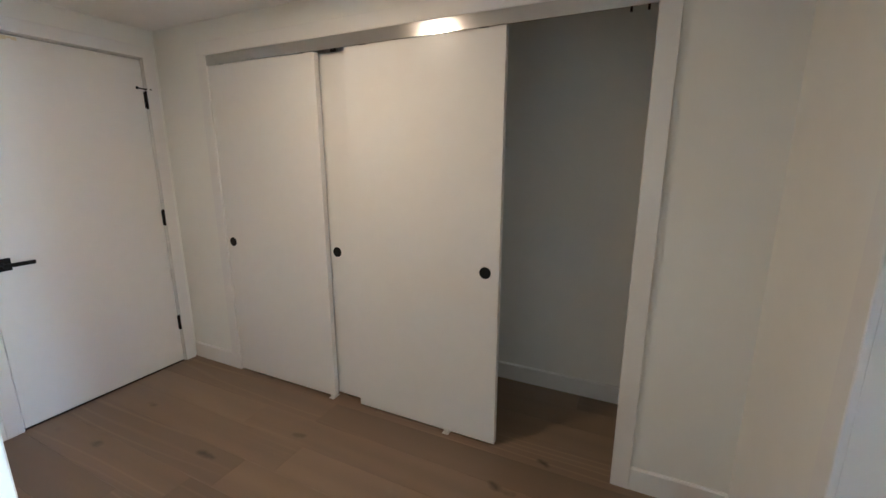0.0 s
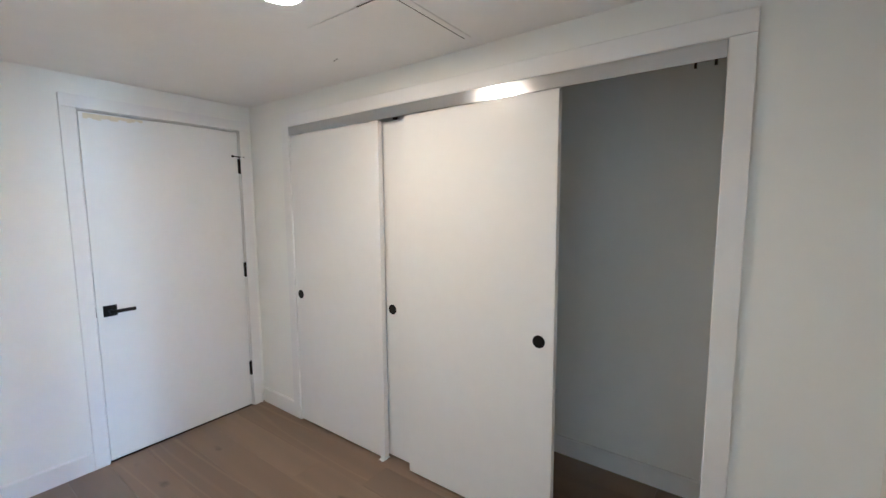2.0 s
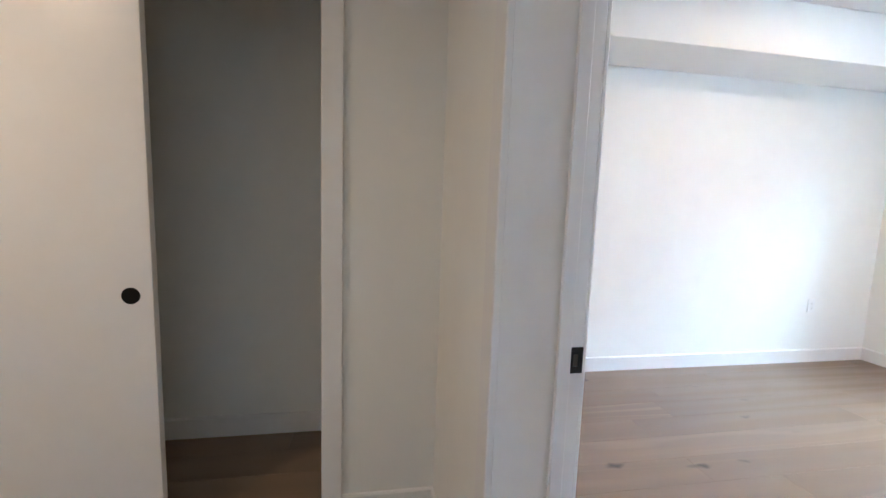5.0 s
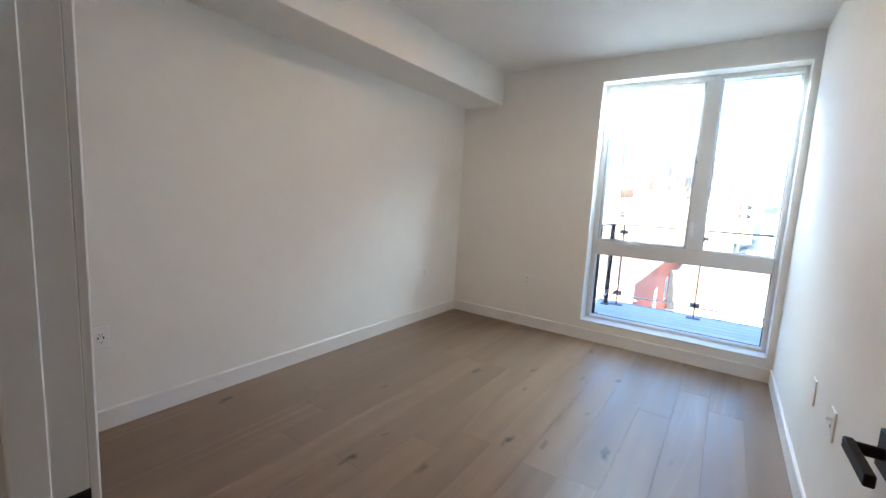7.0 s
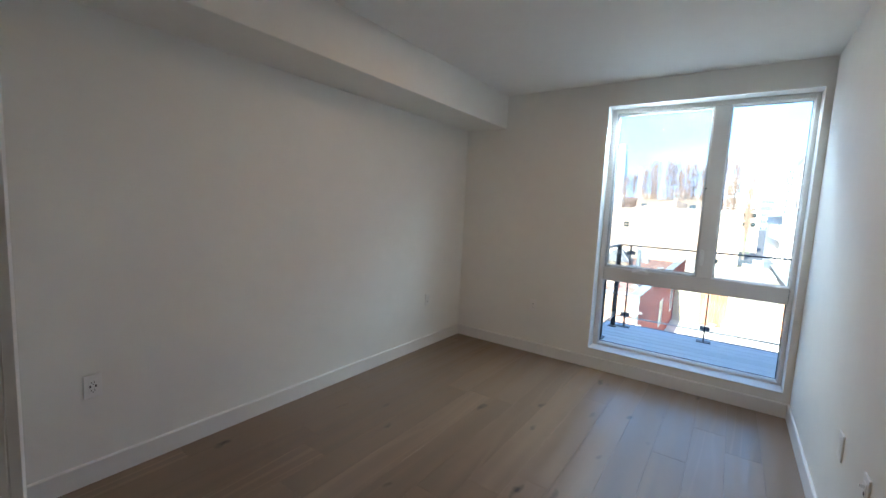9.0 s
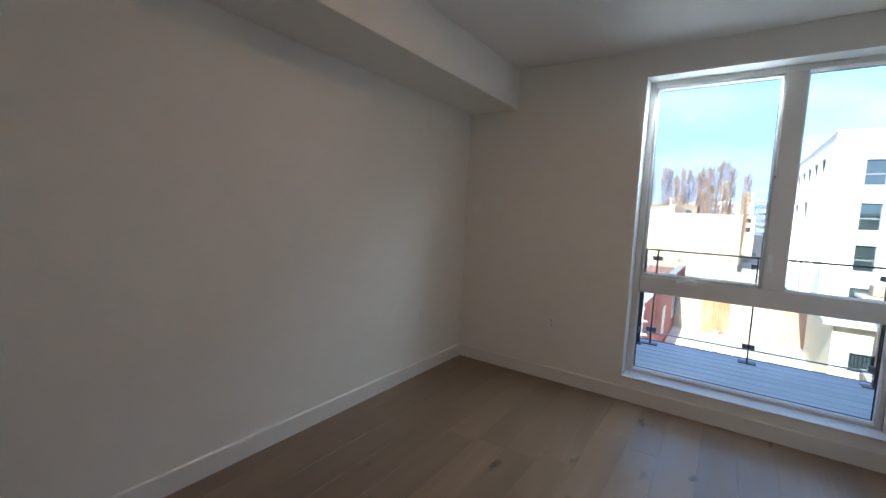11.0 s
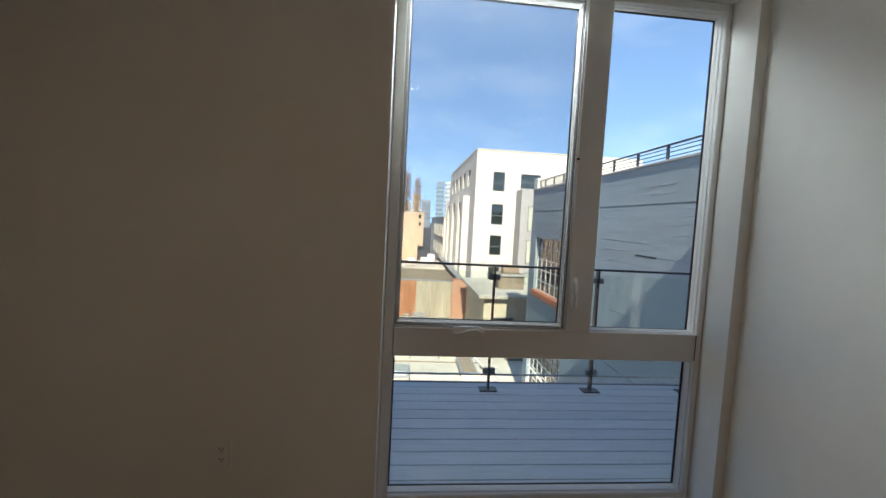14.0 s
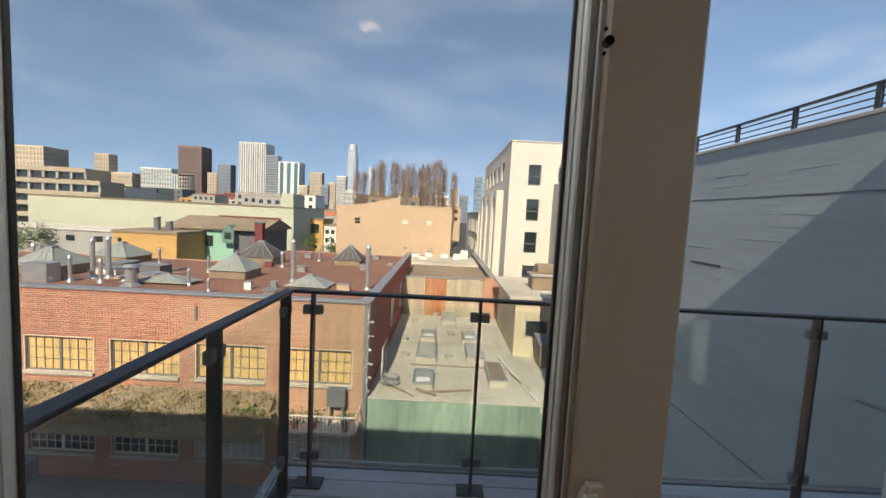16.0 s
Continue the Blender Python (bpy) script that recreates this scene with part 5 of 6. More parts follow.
# ---- peach building ----
tan = thing("peach_building", (56, 4.5, GZ), "blank peach stucco building with a stepped gable roofline", "building")
bm = prism(bm_new(), [(11.1, GZ), (11.1, 2.0), (8.4, 2.2), (4.0, 3.2), (4.0, 2.3), (-1.85, 2.3), (-1.85, GZ)], "x", 50.0, 62.0)
part("wall", bm, STUCCO_T, tan)
part("parapet_cap", boxed(49.94, 62.0, -1.9, 4.0, 2.3, 2.36), STUCCO_W, tan)
for y0, y1, z0, z1, mat in ((8.4, 9.1, 0.0, 0.75, DARKGLASS), (3.0, 3.75, 0.2, 0.75, WHITEPAINT), (0.3, 1.0, 0.2, 0.75, WHITEPAINT), (2.9, 3.5, -2.65, -2.35, DARKGLASS), (0.0, 0.5, -2.65, -2.35, DARKGLASS)):
    w = part("window", frame_bars(bm_new(), "x", 49.94, 49.999, y0, y1, z0, z1, 0.06, 0.0), STUCCO_T, tan)
    part("pane", boxed(49.975, 49.985, y0 + 0.06, y1 - 0.06, z0 + 0.06, z1 - 0.06), mat, w)
    part("rail", boxed(49.95, 49.99, y0 + 0.06, y1 - 0.06, (z0 + z1) / 2 - 0.03, (z0 + z1) / 2 + 0.03), STUCCO_T, w)


# ---- white apartment block ----
whiteb = thing("white_apartments", (45, -12, GZ), "white stucco apartment block of five storeys", "building")
WR = [(4.00, 5.50), (1.40, 3.00), (-1.00, 0.55), (-3.45, -1.95), (-6.0, -4.5)]
wh = [(-7.90, -6.95, a, b) for a, b in WR] + [(-10.75, -9.15, 4.30, 5.45)]
part("front_wall", wall_with_holes(bm_new(), "x", 34.0, 34.25, -19.0, -5.60, GZ, 7.12, wh), STUCCO_W, whiteb)
sh = [(37.0 + i * 2.9, 38.5 + i * 2.9, 4.6, 6.0) for i in range(5)]
part("side_wall", wall_with_holes(bm_new(), "y", -5.85, -5.60, 34.251, 52.3, GZ, 7.12, sh), STUCCO_W, whiteb)
part("body", boxed(34.5, 52.3, -19.0, -6.1, GZ, 6.9), STUCCO_W, whiteb)
part("parapet_cap", boxed(33.95, 52.35, -5.9, -5.55, 7.121, 7.20), STUCCO_W, whiteb)
part("parapet_cap", boxed(33.95, 34.30, -19.0, -5.901, 7.121, 7.20), STUCCO_W, whiteb)
for y0, y1, z0, z1 in wh:
    w = part("window", frame_bars(bm_new(), "x", 34.10, 34.16, y0, y1, z0, z1, 0.06, 0.0), STEEL_GREY, whiteb, "dark framed apartment window")
    part("pane", boxed(34.125, 34.135, y0 + 0.06, y1 - 0.06, z0 + 0.06, z1 - 0.06), DARKGLASS, w)
    part("transom", boxed(34.105, 34.15, y0 + 0.06, y1 - 0.06, z0 + (z1 - z0) * 0.42, z0 + (z1 - z0) * 0.42 + 0.06), STEEL_GREY, w)
    part("curtain", boxed(34.145, 34.155, y0 + 0.08, y1 - 0.08, z0 + 0.06, z0 + (z1 - z0) * 0.30), STUCCO_T, w, "pale curtain")
for x0, x1, z0, z1 in sh:
    w = part("window", frame_bars(bm_new(), "y", -5.76, -5.70, x0, x1, z0, z1, 0.06, 0.0), STEEL_GREY, whiteb, "dark framed apartment window")
    part("pane", boxed(x0 + 0.06, x1 - 0.06, -5.735, -5.725, z0 + 0.06, z1 - 0.06), DARKGLASS, w)
# projecting bays on the long side
for x0 in (36.7, 41.2, 45.7):
    b = part("bay", boxed(x0, x0 + 1.1, -5.599, -5.05, GZ, 3.70, 0.02), STUCCO_W, whiteb, "white projecting pilaster")
    part("bay", boxed(x0 + 3.2, x0 + 4.3, -5.599, -5.05, GZ, 3.70, 0.02), STUCCO_W, whiteb, "white projecting pilaster")
    part("bay_head", boxed(x0 + 1.101, x0 + 3.199, -5.599, -5.10, 3.20, 3.70), STUCCO_W, whiteb)
    for z0 in (1.2, -1.3, -3.8, -6.3):
        w = part("bay_window", boxed(x0 + 1.15, x0 + 3.15, -5.598, -5.45, z0, z0 + 1.7), DARKGLASS, whiteb, "dark recessed bay window")
        part("spandrel", boxed(x0 + 1.102, x0 + 3.198, -5.598, -5.38, z0 - 0.78, z0 - 0.02), STUCCO_G, w)
gbay = thing("grey_annex", (33, -12, GZ), "grey stucco annex beside the white apartments", "building")
part("wall", boxed(32.4, 33.99, -19.0, -8.85, GZ, 4.15, 0.02), STUCCO_G, gbay)
for z0, z1 in ((1.0, 2.9), (-1.4, 0.4), (-3.9, -2.1)):
    w = part("window", frame_bars(bm_new(), "x", 32.35, 32.40, -10.5, -9.4, z0, z1, 0.06, 0.0), STEEL_GREY, gbay)
    part("pane", boxed(32.38, 32.395, -10.44, -9.46, z0 + 0.06, z1 - 0.06), PALE_W, w)
far_w = thing("far_white_house", (62, -7, GZ), "white house with bay windows beyond the apartments", "house")
part("wall", boxed(54.0, 78.0, -12.0, -5.2, GZ, 1.9), STUCCO_W, far_w)
part("roof", boxed(53.9, 78.1, -12.1, -5.1, 1.901, 2.1), STUCCO_G, far_w)
for x0 in (55.0, 59.0, 63.0, 68.0):
    for z0 in (-0.6, -3.2):
        w = part("window", frame_bars(bm_new(), "y", -5.199, -5.12, x0, x0 + 1.6, z0, z0 + 1.7, 0.12, 0.0), STUCCO_W, far_w)
        part("pane", boxed(x0 + 0.12, x0 + 1.48, -5.18, -5.16, z0 + 0.12, z0 + 1.58), DARKGLASS, w)

# ---- cream house between ----
cream = thing("cream_house", (28, -6.5, GZ), "small cream sided house with a flat tarred roof", "house")
part("wall", wall_with_holes(bm_new(), "x", 25.0, 25.2, -8.5, -4.95, GZ, -2.75, [(-6.75, -5.5, -4.75, -3.85)]), CREAM_W, cream)
part("side_wall", boxed(25.201, 31.5, -5.15, -4.95, GZ, -2.75), CREAM_W, cream)
part("roof", boxed(24.6, 31.8, -8.6, -4.55, -2.749, -2.55, 0.02), ROOF_TAN, cream)
w = part("window", frame_bars(bm_new(), "x", 24.96, 25.05, -6.75, -5.5, -4.75, -3.85, 0.07, 0.0), STUCCO_G, cream, "barred window")
part("pane", boxed(25.02, 25.03, -6.68, -5.57, -4.68, -3.92), DARKGLASS, w)
for k in range(9):
    y = -6.62 + k * 0.125
    part("bar", rod(bm_new(), (24.94, y, -4.75), (24.94, y, -3.85), 0.012, 6), BLACK, w)
for k in range(4):
    z = -4.65 + k * 0.25
    part("bar", rod(bm_new(), (24.94, -6.75, z), (24.94, -5.5, z), 0.010, 6), BLACK, w)
stack = thing("brick_chimney", (27.5, -6.8, -2.55), "dark stepped chimney on the cream house", "chimney")
bm = boxed(27.0, 28.2, -7.8, -6.2, -2.55, -1.6, 0.03)
box(bm, 27.2, 28.0, -7.5, -6.5, -1.6, -1.1, 0.03)
part("stack", bm, ROOF_BROWN, stack)
part("cap", boxed(26.9, 28.3, -7.9, -6.1, -1.75, -1.62), STUCCO_G, stack)
shedb = thing("timber_lean_to", (23.5, -6.4, LR), "grey timber lean-to on the low roof", "shed")
part("lean_to_wall", boxed(23.4, 24.4, -7.4, -6.0, LR, -4.7, 0.02), ROOF_BROWN, shedb)
part("lean_to_roof", prism(bm_new(), [(23.3, -4.72), (23.3, -4.64), (24.6, -4.40), (24.6, -4.48)], "y", -7.5, -5.9), SLATE_W, shedb)


# ---- middle distance ----
def block(name, label, x0, x1, y0, y1, z1, mat, cat="building", rows=(), roof=None, win=DARKGLASS):
    """A plain far building with windows on its near face: rows of (count, y0, y1, z0, z1, gap)."""
    t = thing(name, ((x0 + x1) / 2, (y0 + y1) / 2, GZ), label, cat)
    part("wall", boxed(x0, x1, y0, y1, GZ, z1), mat, t)
    part("roof", boxed(x0 - 0.15, x1 + 0.15, y0 - 0.15, y1 + 0.15, z1 + 0.002, z1 + 0.22), roof or ROOF_BROWN, t)
    for n, a, b, z0, zt, fill in rows:
        step = (b - a) / n
        for i in range(n):
            ya = a + step * (i + (1 - fill) / 2)
            part("window", boxed(x0 - 0.06, x0 + 0.02, ya, ya + step * fill, z0, zt), win, t)
    return t


ochre = block("ochre_house", "ochre sided rooftop house", 45.0, 52.0, 25.9, 32.3, -1.9, YELLOW_W, "house", [(1, 31.4, 31.9, -2.9, -2.5, 0.8)])
mint = thing("mint_house", (53, 24, GZ), "mint green sided house under a low brown roof", "house")
part("wall", boxed(50.0, 57.0, 22.7, 28.2, GZ, -1.35), MINT_W, mint)
part("side_wing", boxed(50.2, 57.0, 19.3, 22.69, GZ, -1.30), SLATE_W, mint, "dark slate side wing")
part("roof", prism(bm_new(), [(49.5, -1.45), (49.5, -1.28), (54.0, -0.12), (58.0, -1.2), (58.0, -1.45)], "y", 19.1, 30.2), ROOF_BROWN, mint, "low brown pitched roof")
part("ridge_board", boxed(53.8, 54.2, 19.0, 26.5, -0.12, 0.04), MAROON_W, mint, "dark red ridge board")
dormer = part("dormer", prism(bm_new(), [(22.3, -2.9), (22.3, -1.6), (22.95, -0.85), (23.6, -1.6), (23.6, -2.9)], "x", 49.2, 52.0), material("deep_green_siding", (0.13, 0.24, 0.20), 0.8), mint, "dark green gabled dormer")
part("window", boxed(49.15, 49.22, 22.6, 23.3, -2.4, -1.7), DARKGLASS, dormer)
part("eave_trim", boxed(49.9, 49.99, 22.7, 28.2, -1.62, -1.50), WHITEPAINT, mint)
part("window", boxed(49.93, 50.02, 25.0, 25.8, -3.4, -2.2), DARKGLASS, mint)
stairtower = thing("maroon_house", (47.7, 18.8, GZ), "narrow maroon stair tower beside the mint house", "house")
part("wall", boxed(47.3, 47.98, 18.3, 19.1, GZ, -0.45), MAROON_W, stairtower)
part("cap", boxed(47.2, 48.05, 18.2, 19.2, -0.449, -0.33), SLATE_W, stairtower)
ochre_boards = bm_new()
for k in range(34):
    z = -9.4 + k * 0.22
    prism(ochre_boards, [(44.955, z), (44.955, z + 0.02), (44.998, z + 0.21), (44.998, z)], "y", 25.92, 32.28)
mesh_boards = part("siding_boards", ochre_boards, YELLOW_W, ochre, kind="stuff")
for y, h in ((29.6, 1.35), (28.3, 0.95)):
    stack2 = thing("flue_pipe", (47.5, y, -1.68), "thick dark flue on the ochre house roof", "flue pipe", "roof flues")
    part("pipe", rod(bm_new(), (47.5, y, -1.68), (47.5, y, -1.68 + h), 0.33, 16), SLATE_W, stack2)
    part("cap", rod(bm_new(), (47.5, y, -1.68 + h), (47.5, y, -1.58 + h), 0.42, 16, 0.36), METAL, stack2)
lw = block("long_pale_warehouse", "long pale windowless warehouse wall", 80.0, 100.0, 27.0, 76.0, 1.25, PALE_W, "warehouse")
part("tower_end", boxed(79.95, 86.0, 26.95, 29.2, GZ, 3.9), PALE_W, lw)
part("shaded_side", boxed(80.0, 99.9, 26.8, 26.94, GZ, 1.2), PALE_W, lw)
low = block("grey_low_building", "long grey low building with vents", 62.0, 70.0, 45.0, 80.0, -3.4, STUCCO_G, "building", [(8, 46.0, 78.0, -4.9, -4.1, 0.3)], STUCCO_W)
TERRACE = material("tan_concrete_terrace", (0.40, 0.335, 0.245), 0.85, big=(0.15, 0.08), fine=(1.5, 0.06))
terraces = thing("terraced_apartments", (124, 115, GZ), "tan concrete apartment block with stepped terraces and long window bands", "building")
for x0, y0, z0, z1 in ((120.0, 95.8, GZ, 5.9), (121.6, 101.2, 5.9, 9.4)):
    z = z1
    while z > z0 + 0.5:
        part("parapet_band", boxed(x0, x0 + 1.2, y0, 136.0, z - 1.25, z), TERRACE, terraces)
        part("window_band", boxed(x0 + 0.9, x0 + 1.1, y0 + 0.3, 136.0, z - 3.2, z - 1.251), DARKGLASS, terraces)
        for k in range(int((136 - y0) / 4)):
            part("pier", boxed(x0 + 0.3, x0 + 1.15, y0 + k * 4.0, y0 + k * 4.0 + 0.7, z - 3.2, z - 1.252), STUCCO_G, terraces)
        z -= 3.2
    part("body", boxed(x0 + 1.2, x0 + 9.0, y0, 136.0, z0, z1 - 0.1), TERRACE, terraces)
block("orange_house", "orange house with a bay front", 90.0, 98.0, 24.2, 27.7, -0.9, YELLOW_W, "house", [(1, 24.9, 27.0, -3.8, -1.9, 0.85)])
block("white_stair_house", "white house with zigzag stairs", 88.0, 96.0, 20.9, 23.4, -2.0, WHITEPAINT, "house", [(2, 21.0, 23.3, -3.6, -2.8, 0.6), (2, 21.0, 23.3, -5.4, -4.5, 0.6)])
block("grey_shop", "grey shopfront with a red sign band", 110.0, 118.0, 20.0, 36.0, 1.2, STUCCO_G, "building", [(1, 21.0, 30.0, -0.2, 0.8, 0.9)], win=ORANGE_SILL)
rng = random.Random(21)
tones = [STUCCO_W, STUCCO_T, STUCCO_G, PALE_W, CREAM_W, BRICK_RED, WHITEPAINT, ROOF_BROWN, SLATE_W, YELLOW_W]
for i in range(46):
    x = rng.uniform(130, 340)
    a = rng.uniform(-0.05, 1.02)
    y = x * a
    w = rng.uniform(8, 20)
    top = rng.uniform(1.0, 6.0) + (x - 130) * 0.022
    rows = [(int(w // 3), y + 0.5, y + w - 0.5, z, z + 1.5, 0.5) for z in (top - 2.6, top - 5.8)]
    block("city_house", "distant low city building with rows of windows", x, x + 14, y, y + w, top, rng.choice(tones), "building", rows)


# ---- skyline ----
TW = material("white_tower", (0.66, 0.65, 0.62), 0.7, big=(0.02, 0.04), fine=(0.2, 0.03))
TB = material("brown_tower", (0.24, 0.15, 0.13), 0.7, big=(0.02, 0.06), fine=(0.2, 0.05))
TG = material("blue_grey_tower", (0.26, 0.31, 0.37), 0.45, big=(0.02, 0.06), fine=(0.2, 0.05))
TC = material("cream_tower", (0.62, 0.52, 0.40), 0.75, big=(0.02, 0.05), fine=(0.2, 0.04))
# distance haze is mixed into this blue-grey base colour
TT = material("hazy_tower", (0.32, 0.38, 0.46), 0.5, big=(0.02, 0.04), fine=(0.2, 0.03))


# both glasses are lightened: haze over the far windows, put into their colour
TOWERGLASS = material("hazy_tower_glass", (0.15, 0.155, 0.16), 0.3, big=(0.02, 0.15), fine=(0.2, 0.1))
WARMGLASS = material("warm_tower_glass", (0.29, 0.235, 0.18), 0.4, big=(0.02, 0.12), fine=(0.2, 0.1))


def tower(label, x, y0, y1, top, mat, glassm=DARKGLASS, vertical=9, floors=0, depth=None):
    """A tower with real piers or floor bands standing proud of dark glazing."""
    d = depth or (y1 - y0) * 0.8
    t = thing("tower", (x + d / 2, (y0 + y1) / 2, GZ), label, "skyscraper", "skyline towers")
    part("core", boxed(x + 0.6, x + d - 0.6, y0 + 0.6, y1 - 0.6, GZ, top - 1.0), glassm, t)
    part("crown", boxed(x, x + d, y0, y1, top - 3.0, top), mat, t)
    if vertical:
        bm = bm_new()
        for i in range(vertical + 1):
            y = y0 + (y1 - y0) * i / vertical
            hw = (y1 - y0) / vertical * 0.24
            box(bm, x, x + 1.0, max(y0, y - hw), min(y1, y + hw), GZ, top - 3.0)
            xs = x + d * i / vertical
            hx = d / vertical * 0.24
            box(bm, max(x + 1.01, xs - hx), min(x + d, xs + hx) + 0.02, y0, y0 + 0.62, GZ, top - 3.0)
        part("piers", bm, mat, t)
    if floors:
        bm = bm_new()
        for i in range(floors):
            z = top - 3.0 - (top + 6.0) * (i + 1) / floors
            box(bm, x, x + d, y0, y1, z, z + (top + 6.0) / floors * 0.45)
        part("floor_bands", bm, mat, t)
    return t


K = 2.5
for lab, y0, y1, top, mat, gm, v, fl in (
    ("white tower with dark vertical window bands", 172.1, 197.9, 60.9, TW, TOWERGLASS, 12, 0),
    ("dark blue-grey office tower", 160.3, 172.0, 49.6, TG, TOWERGLASS, 0, 22),
    ("pale tower with a teal glass front", 139.7, 160.0, 44.5, TW, BLUEGLASS, 3, 0),
    ("brown residential tower with piers", 233.4, 255.8, 54.5, TB, TOWERGLASS, 10, 16),
    ("slim cream tower on the slope", 322.3, 336.2, 43.0, TC, WARMGLASS, 5, 12),
    ("cream apartment towers on the hill", 384.5, 418.2, 47.0, TC, WARMGLASS, 10, 10),
    ("green glass office slab", 240.0, 262.0, 27.0, TW, BLUEGLASS, 9, 0),
    ("long white office block", 262.0, 292.0, 32.0, TW, BLUEGLASS, 12, 8),
    ("cream hotel tower with many windows", 118.2, 130.0, 35.7, TC, WARMGLASS, 5, 12),
    ("pale stepped tower with many windows", 95.0, 104.0, 33.5, TW, TOWERGLASS, 4, 12),
    ("pale slim tower beside the stepped one", 105.0, 111.7, 27.0, TC, WARMGLASS, 3, 12),
    ("grey office tower with banded floors", 205.5, 218.0, 39.0, TG, TOWERGLASS, 5, 12),
    ("cream tower beside the grey one", 218.5, 228.0, 30.0, TC, WARMGLASS, 4, 10),
    ("pink brick block on the slope", 300.0, 320.0, 26.0, TC, WARMGLASS, 7, 6),
    ("pale block beside the hill", 340.0, 372.0, 22.0, TC, WARMGLASS, 9, 5),
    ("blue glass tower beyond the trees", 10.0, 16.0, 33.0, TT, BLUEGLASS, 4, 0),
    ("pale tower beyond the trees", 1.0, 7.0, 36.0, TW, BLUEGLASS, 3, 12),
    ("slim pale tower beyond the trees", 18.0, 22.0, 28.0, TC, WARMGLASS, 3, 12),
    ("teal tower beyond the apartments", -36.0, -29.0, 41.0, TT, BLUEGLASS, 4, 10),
    ("pale tower beyond the apartments", -44.0, -37.5, 40.0, TW, BLUEGLASS, 4, 10),
    ("cream block beyond the poplars", -14.0, -6.0, 27.0, TC, WARMGLASS, 4, 8),
    ("grey block beyond the poplars", -24.0, -15.5, 22.0, TG, TOWERGLASS, 5, 5),
    ("low pale block behind the poplars", 84.0, 95.0, 20.0, TW, TOWERGLASS, 5, 5),
    ("low brown block behind the poplars", 71.0, 83.0, 17.0, TB, TOWERGLASS, 6, 4),
    ("low cream block behind the poplars", 58.0, 70.0, 20.5, TC, WARMGLASS, 5, 5),
    ("low grey block behind the poplars", 45.0, 57.0, 18.0, TG, TOWERGLASS, 6, 4),
    ("low white block behind the poplars", 33.0, 44.0, 22.0, TW, BLUEGLASS, 5, 5),
    ("low tan block behind the poplars", 22.5, 32.0, 19.0, TC, WARMGLASS, 4, 4),
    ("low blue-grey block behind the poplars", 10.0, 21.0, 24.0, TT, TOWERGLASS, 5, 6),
    ("low pale block behind the poplars", -5.0, 8.0, 20.0, TW, TOWERGLASS, 6, 4),
    ("cream block by the teal tower", 131.0, 139.0, 23.0, TC, WARMGLASS, 4, 5),
    ("grey slab by the teal tower", 111.0, 118.0, 24.0, TG, TOWERGLASS, 3, 6),
):
    s = K if top > 25 else 1.6
    tower(lab, 400 * s, y0 * s - 0.85 * (s - 1), y1 * s - 0.85 * (s - 1), (top - 1.5) * s + 1.5, mat, gm, v, fl)
# rounded glass tower
rt = thing("tower", (1500, 333, GZ), "tall rounded glass tower tapering to its crown", "skyscraper", "skyline towers")
bm = bm_new()
rings = []
for z, r in ((GZ, 23.0), (100.0, 22.0), (160.0, 19.5), (205.0, 16.5), (233.0, 13.0)):
    rings.append([bm.verts.new((1500 + r * math.copysign(abs(math.cos(a)) ** 0.6, math.cos(a)), 333 + r * math.copysign(abs(math.sin(a)) ** 0.6, math.sin(a)), z)) for a in [2 * math.pi * k / 32 for k in range(32)]])
for a, b in zip(rings, rings[1:]):
    for k in range(32):
        bm.faces.new((a[k], a[(k + 1) % 32], b[(k + 1) % 32], b[k]))
bm.faces.new(rings[-1])
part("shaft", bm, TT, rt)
bm = bm_new()
for k in range(16):
    z = 20 + k * 13
    r = 23.2 if z < 100 else 22.2 if z < 130 else 21.0 if z < 160 else 19.0
    rod(bm, (1500, 333, z), (1500, 333, z + 1.5), r * 0.98, 32)
part("floor_lines", bm, TW, rt)
part("crown", rod(bm_new(), (1500, 333, 215), (1500, 333, 234), 15.5, 32, 13.2), TW, rt)
mast = thing("bridge_mast", (1200, 210, GZ), "white slanting bridge mast beyond the trees", "mast")
part("leg", rod(bm_new(), (1200, 212, GZ), (1200, 216, 128), 2.0, 8), TW, mast)
part("leg", rod(bm_new(), (1200, 196, GZ), (1200, 215, 128), 1.6, 8), TW, mast)

# ---- poplars ----
rng = random.Random(17)


def poplar(x, y, top, width):
    t = thing("poplar_tree", (x, y, GZ), "tall narrow poplar, nearly bare, with reddish-brown twigs", "tree", "row of poplars")
    h = top - GZ
    part("trunk", rod(bm_new(), (x, y, GZ), (x, y, top - h * 0.12), 0.35, 8, 0.06), BARK, t)
    verts, faces = [], []
    for k in range(540):
        u = rng.random() ** 0.8
        z = GZ + h * (0.18 + 0.82 * u)
        env = width * (math.sin(math.pi * min(1.0, 0.12 + 0.88 * (1 - u) ** 0.75)) * 0.75 + 0.12)
        a = rng.uniform(0, 6.283)
        r = env * math.sqrt(rng.random())
        p = Vector((x + r * math.cos(a), y + r * math.sin(a), z))
        ln = rng.uniform(1.0, 2.6)
        tip = p + Vector((math.cos(a) * 0.28 * ln, math.sin(a) * 0.28 * ln, ln))
        side = Vector((-math.sin(a), math.cos(a), 0)) * 0.05
        q = len(verts)
        verts += [p - side, p + side, tip]
        faces.append((q, q + 1, q + 2))
        leaf_cloud(verts, faces, p + (tip - p) * 0.6, (0.12, 0.12, 0.7), 4, 0.14, rng, 3.0)
    mesh_part("crown", verts, faces, POPLAR_TWIG, t, "sparse upright twigs")


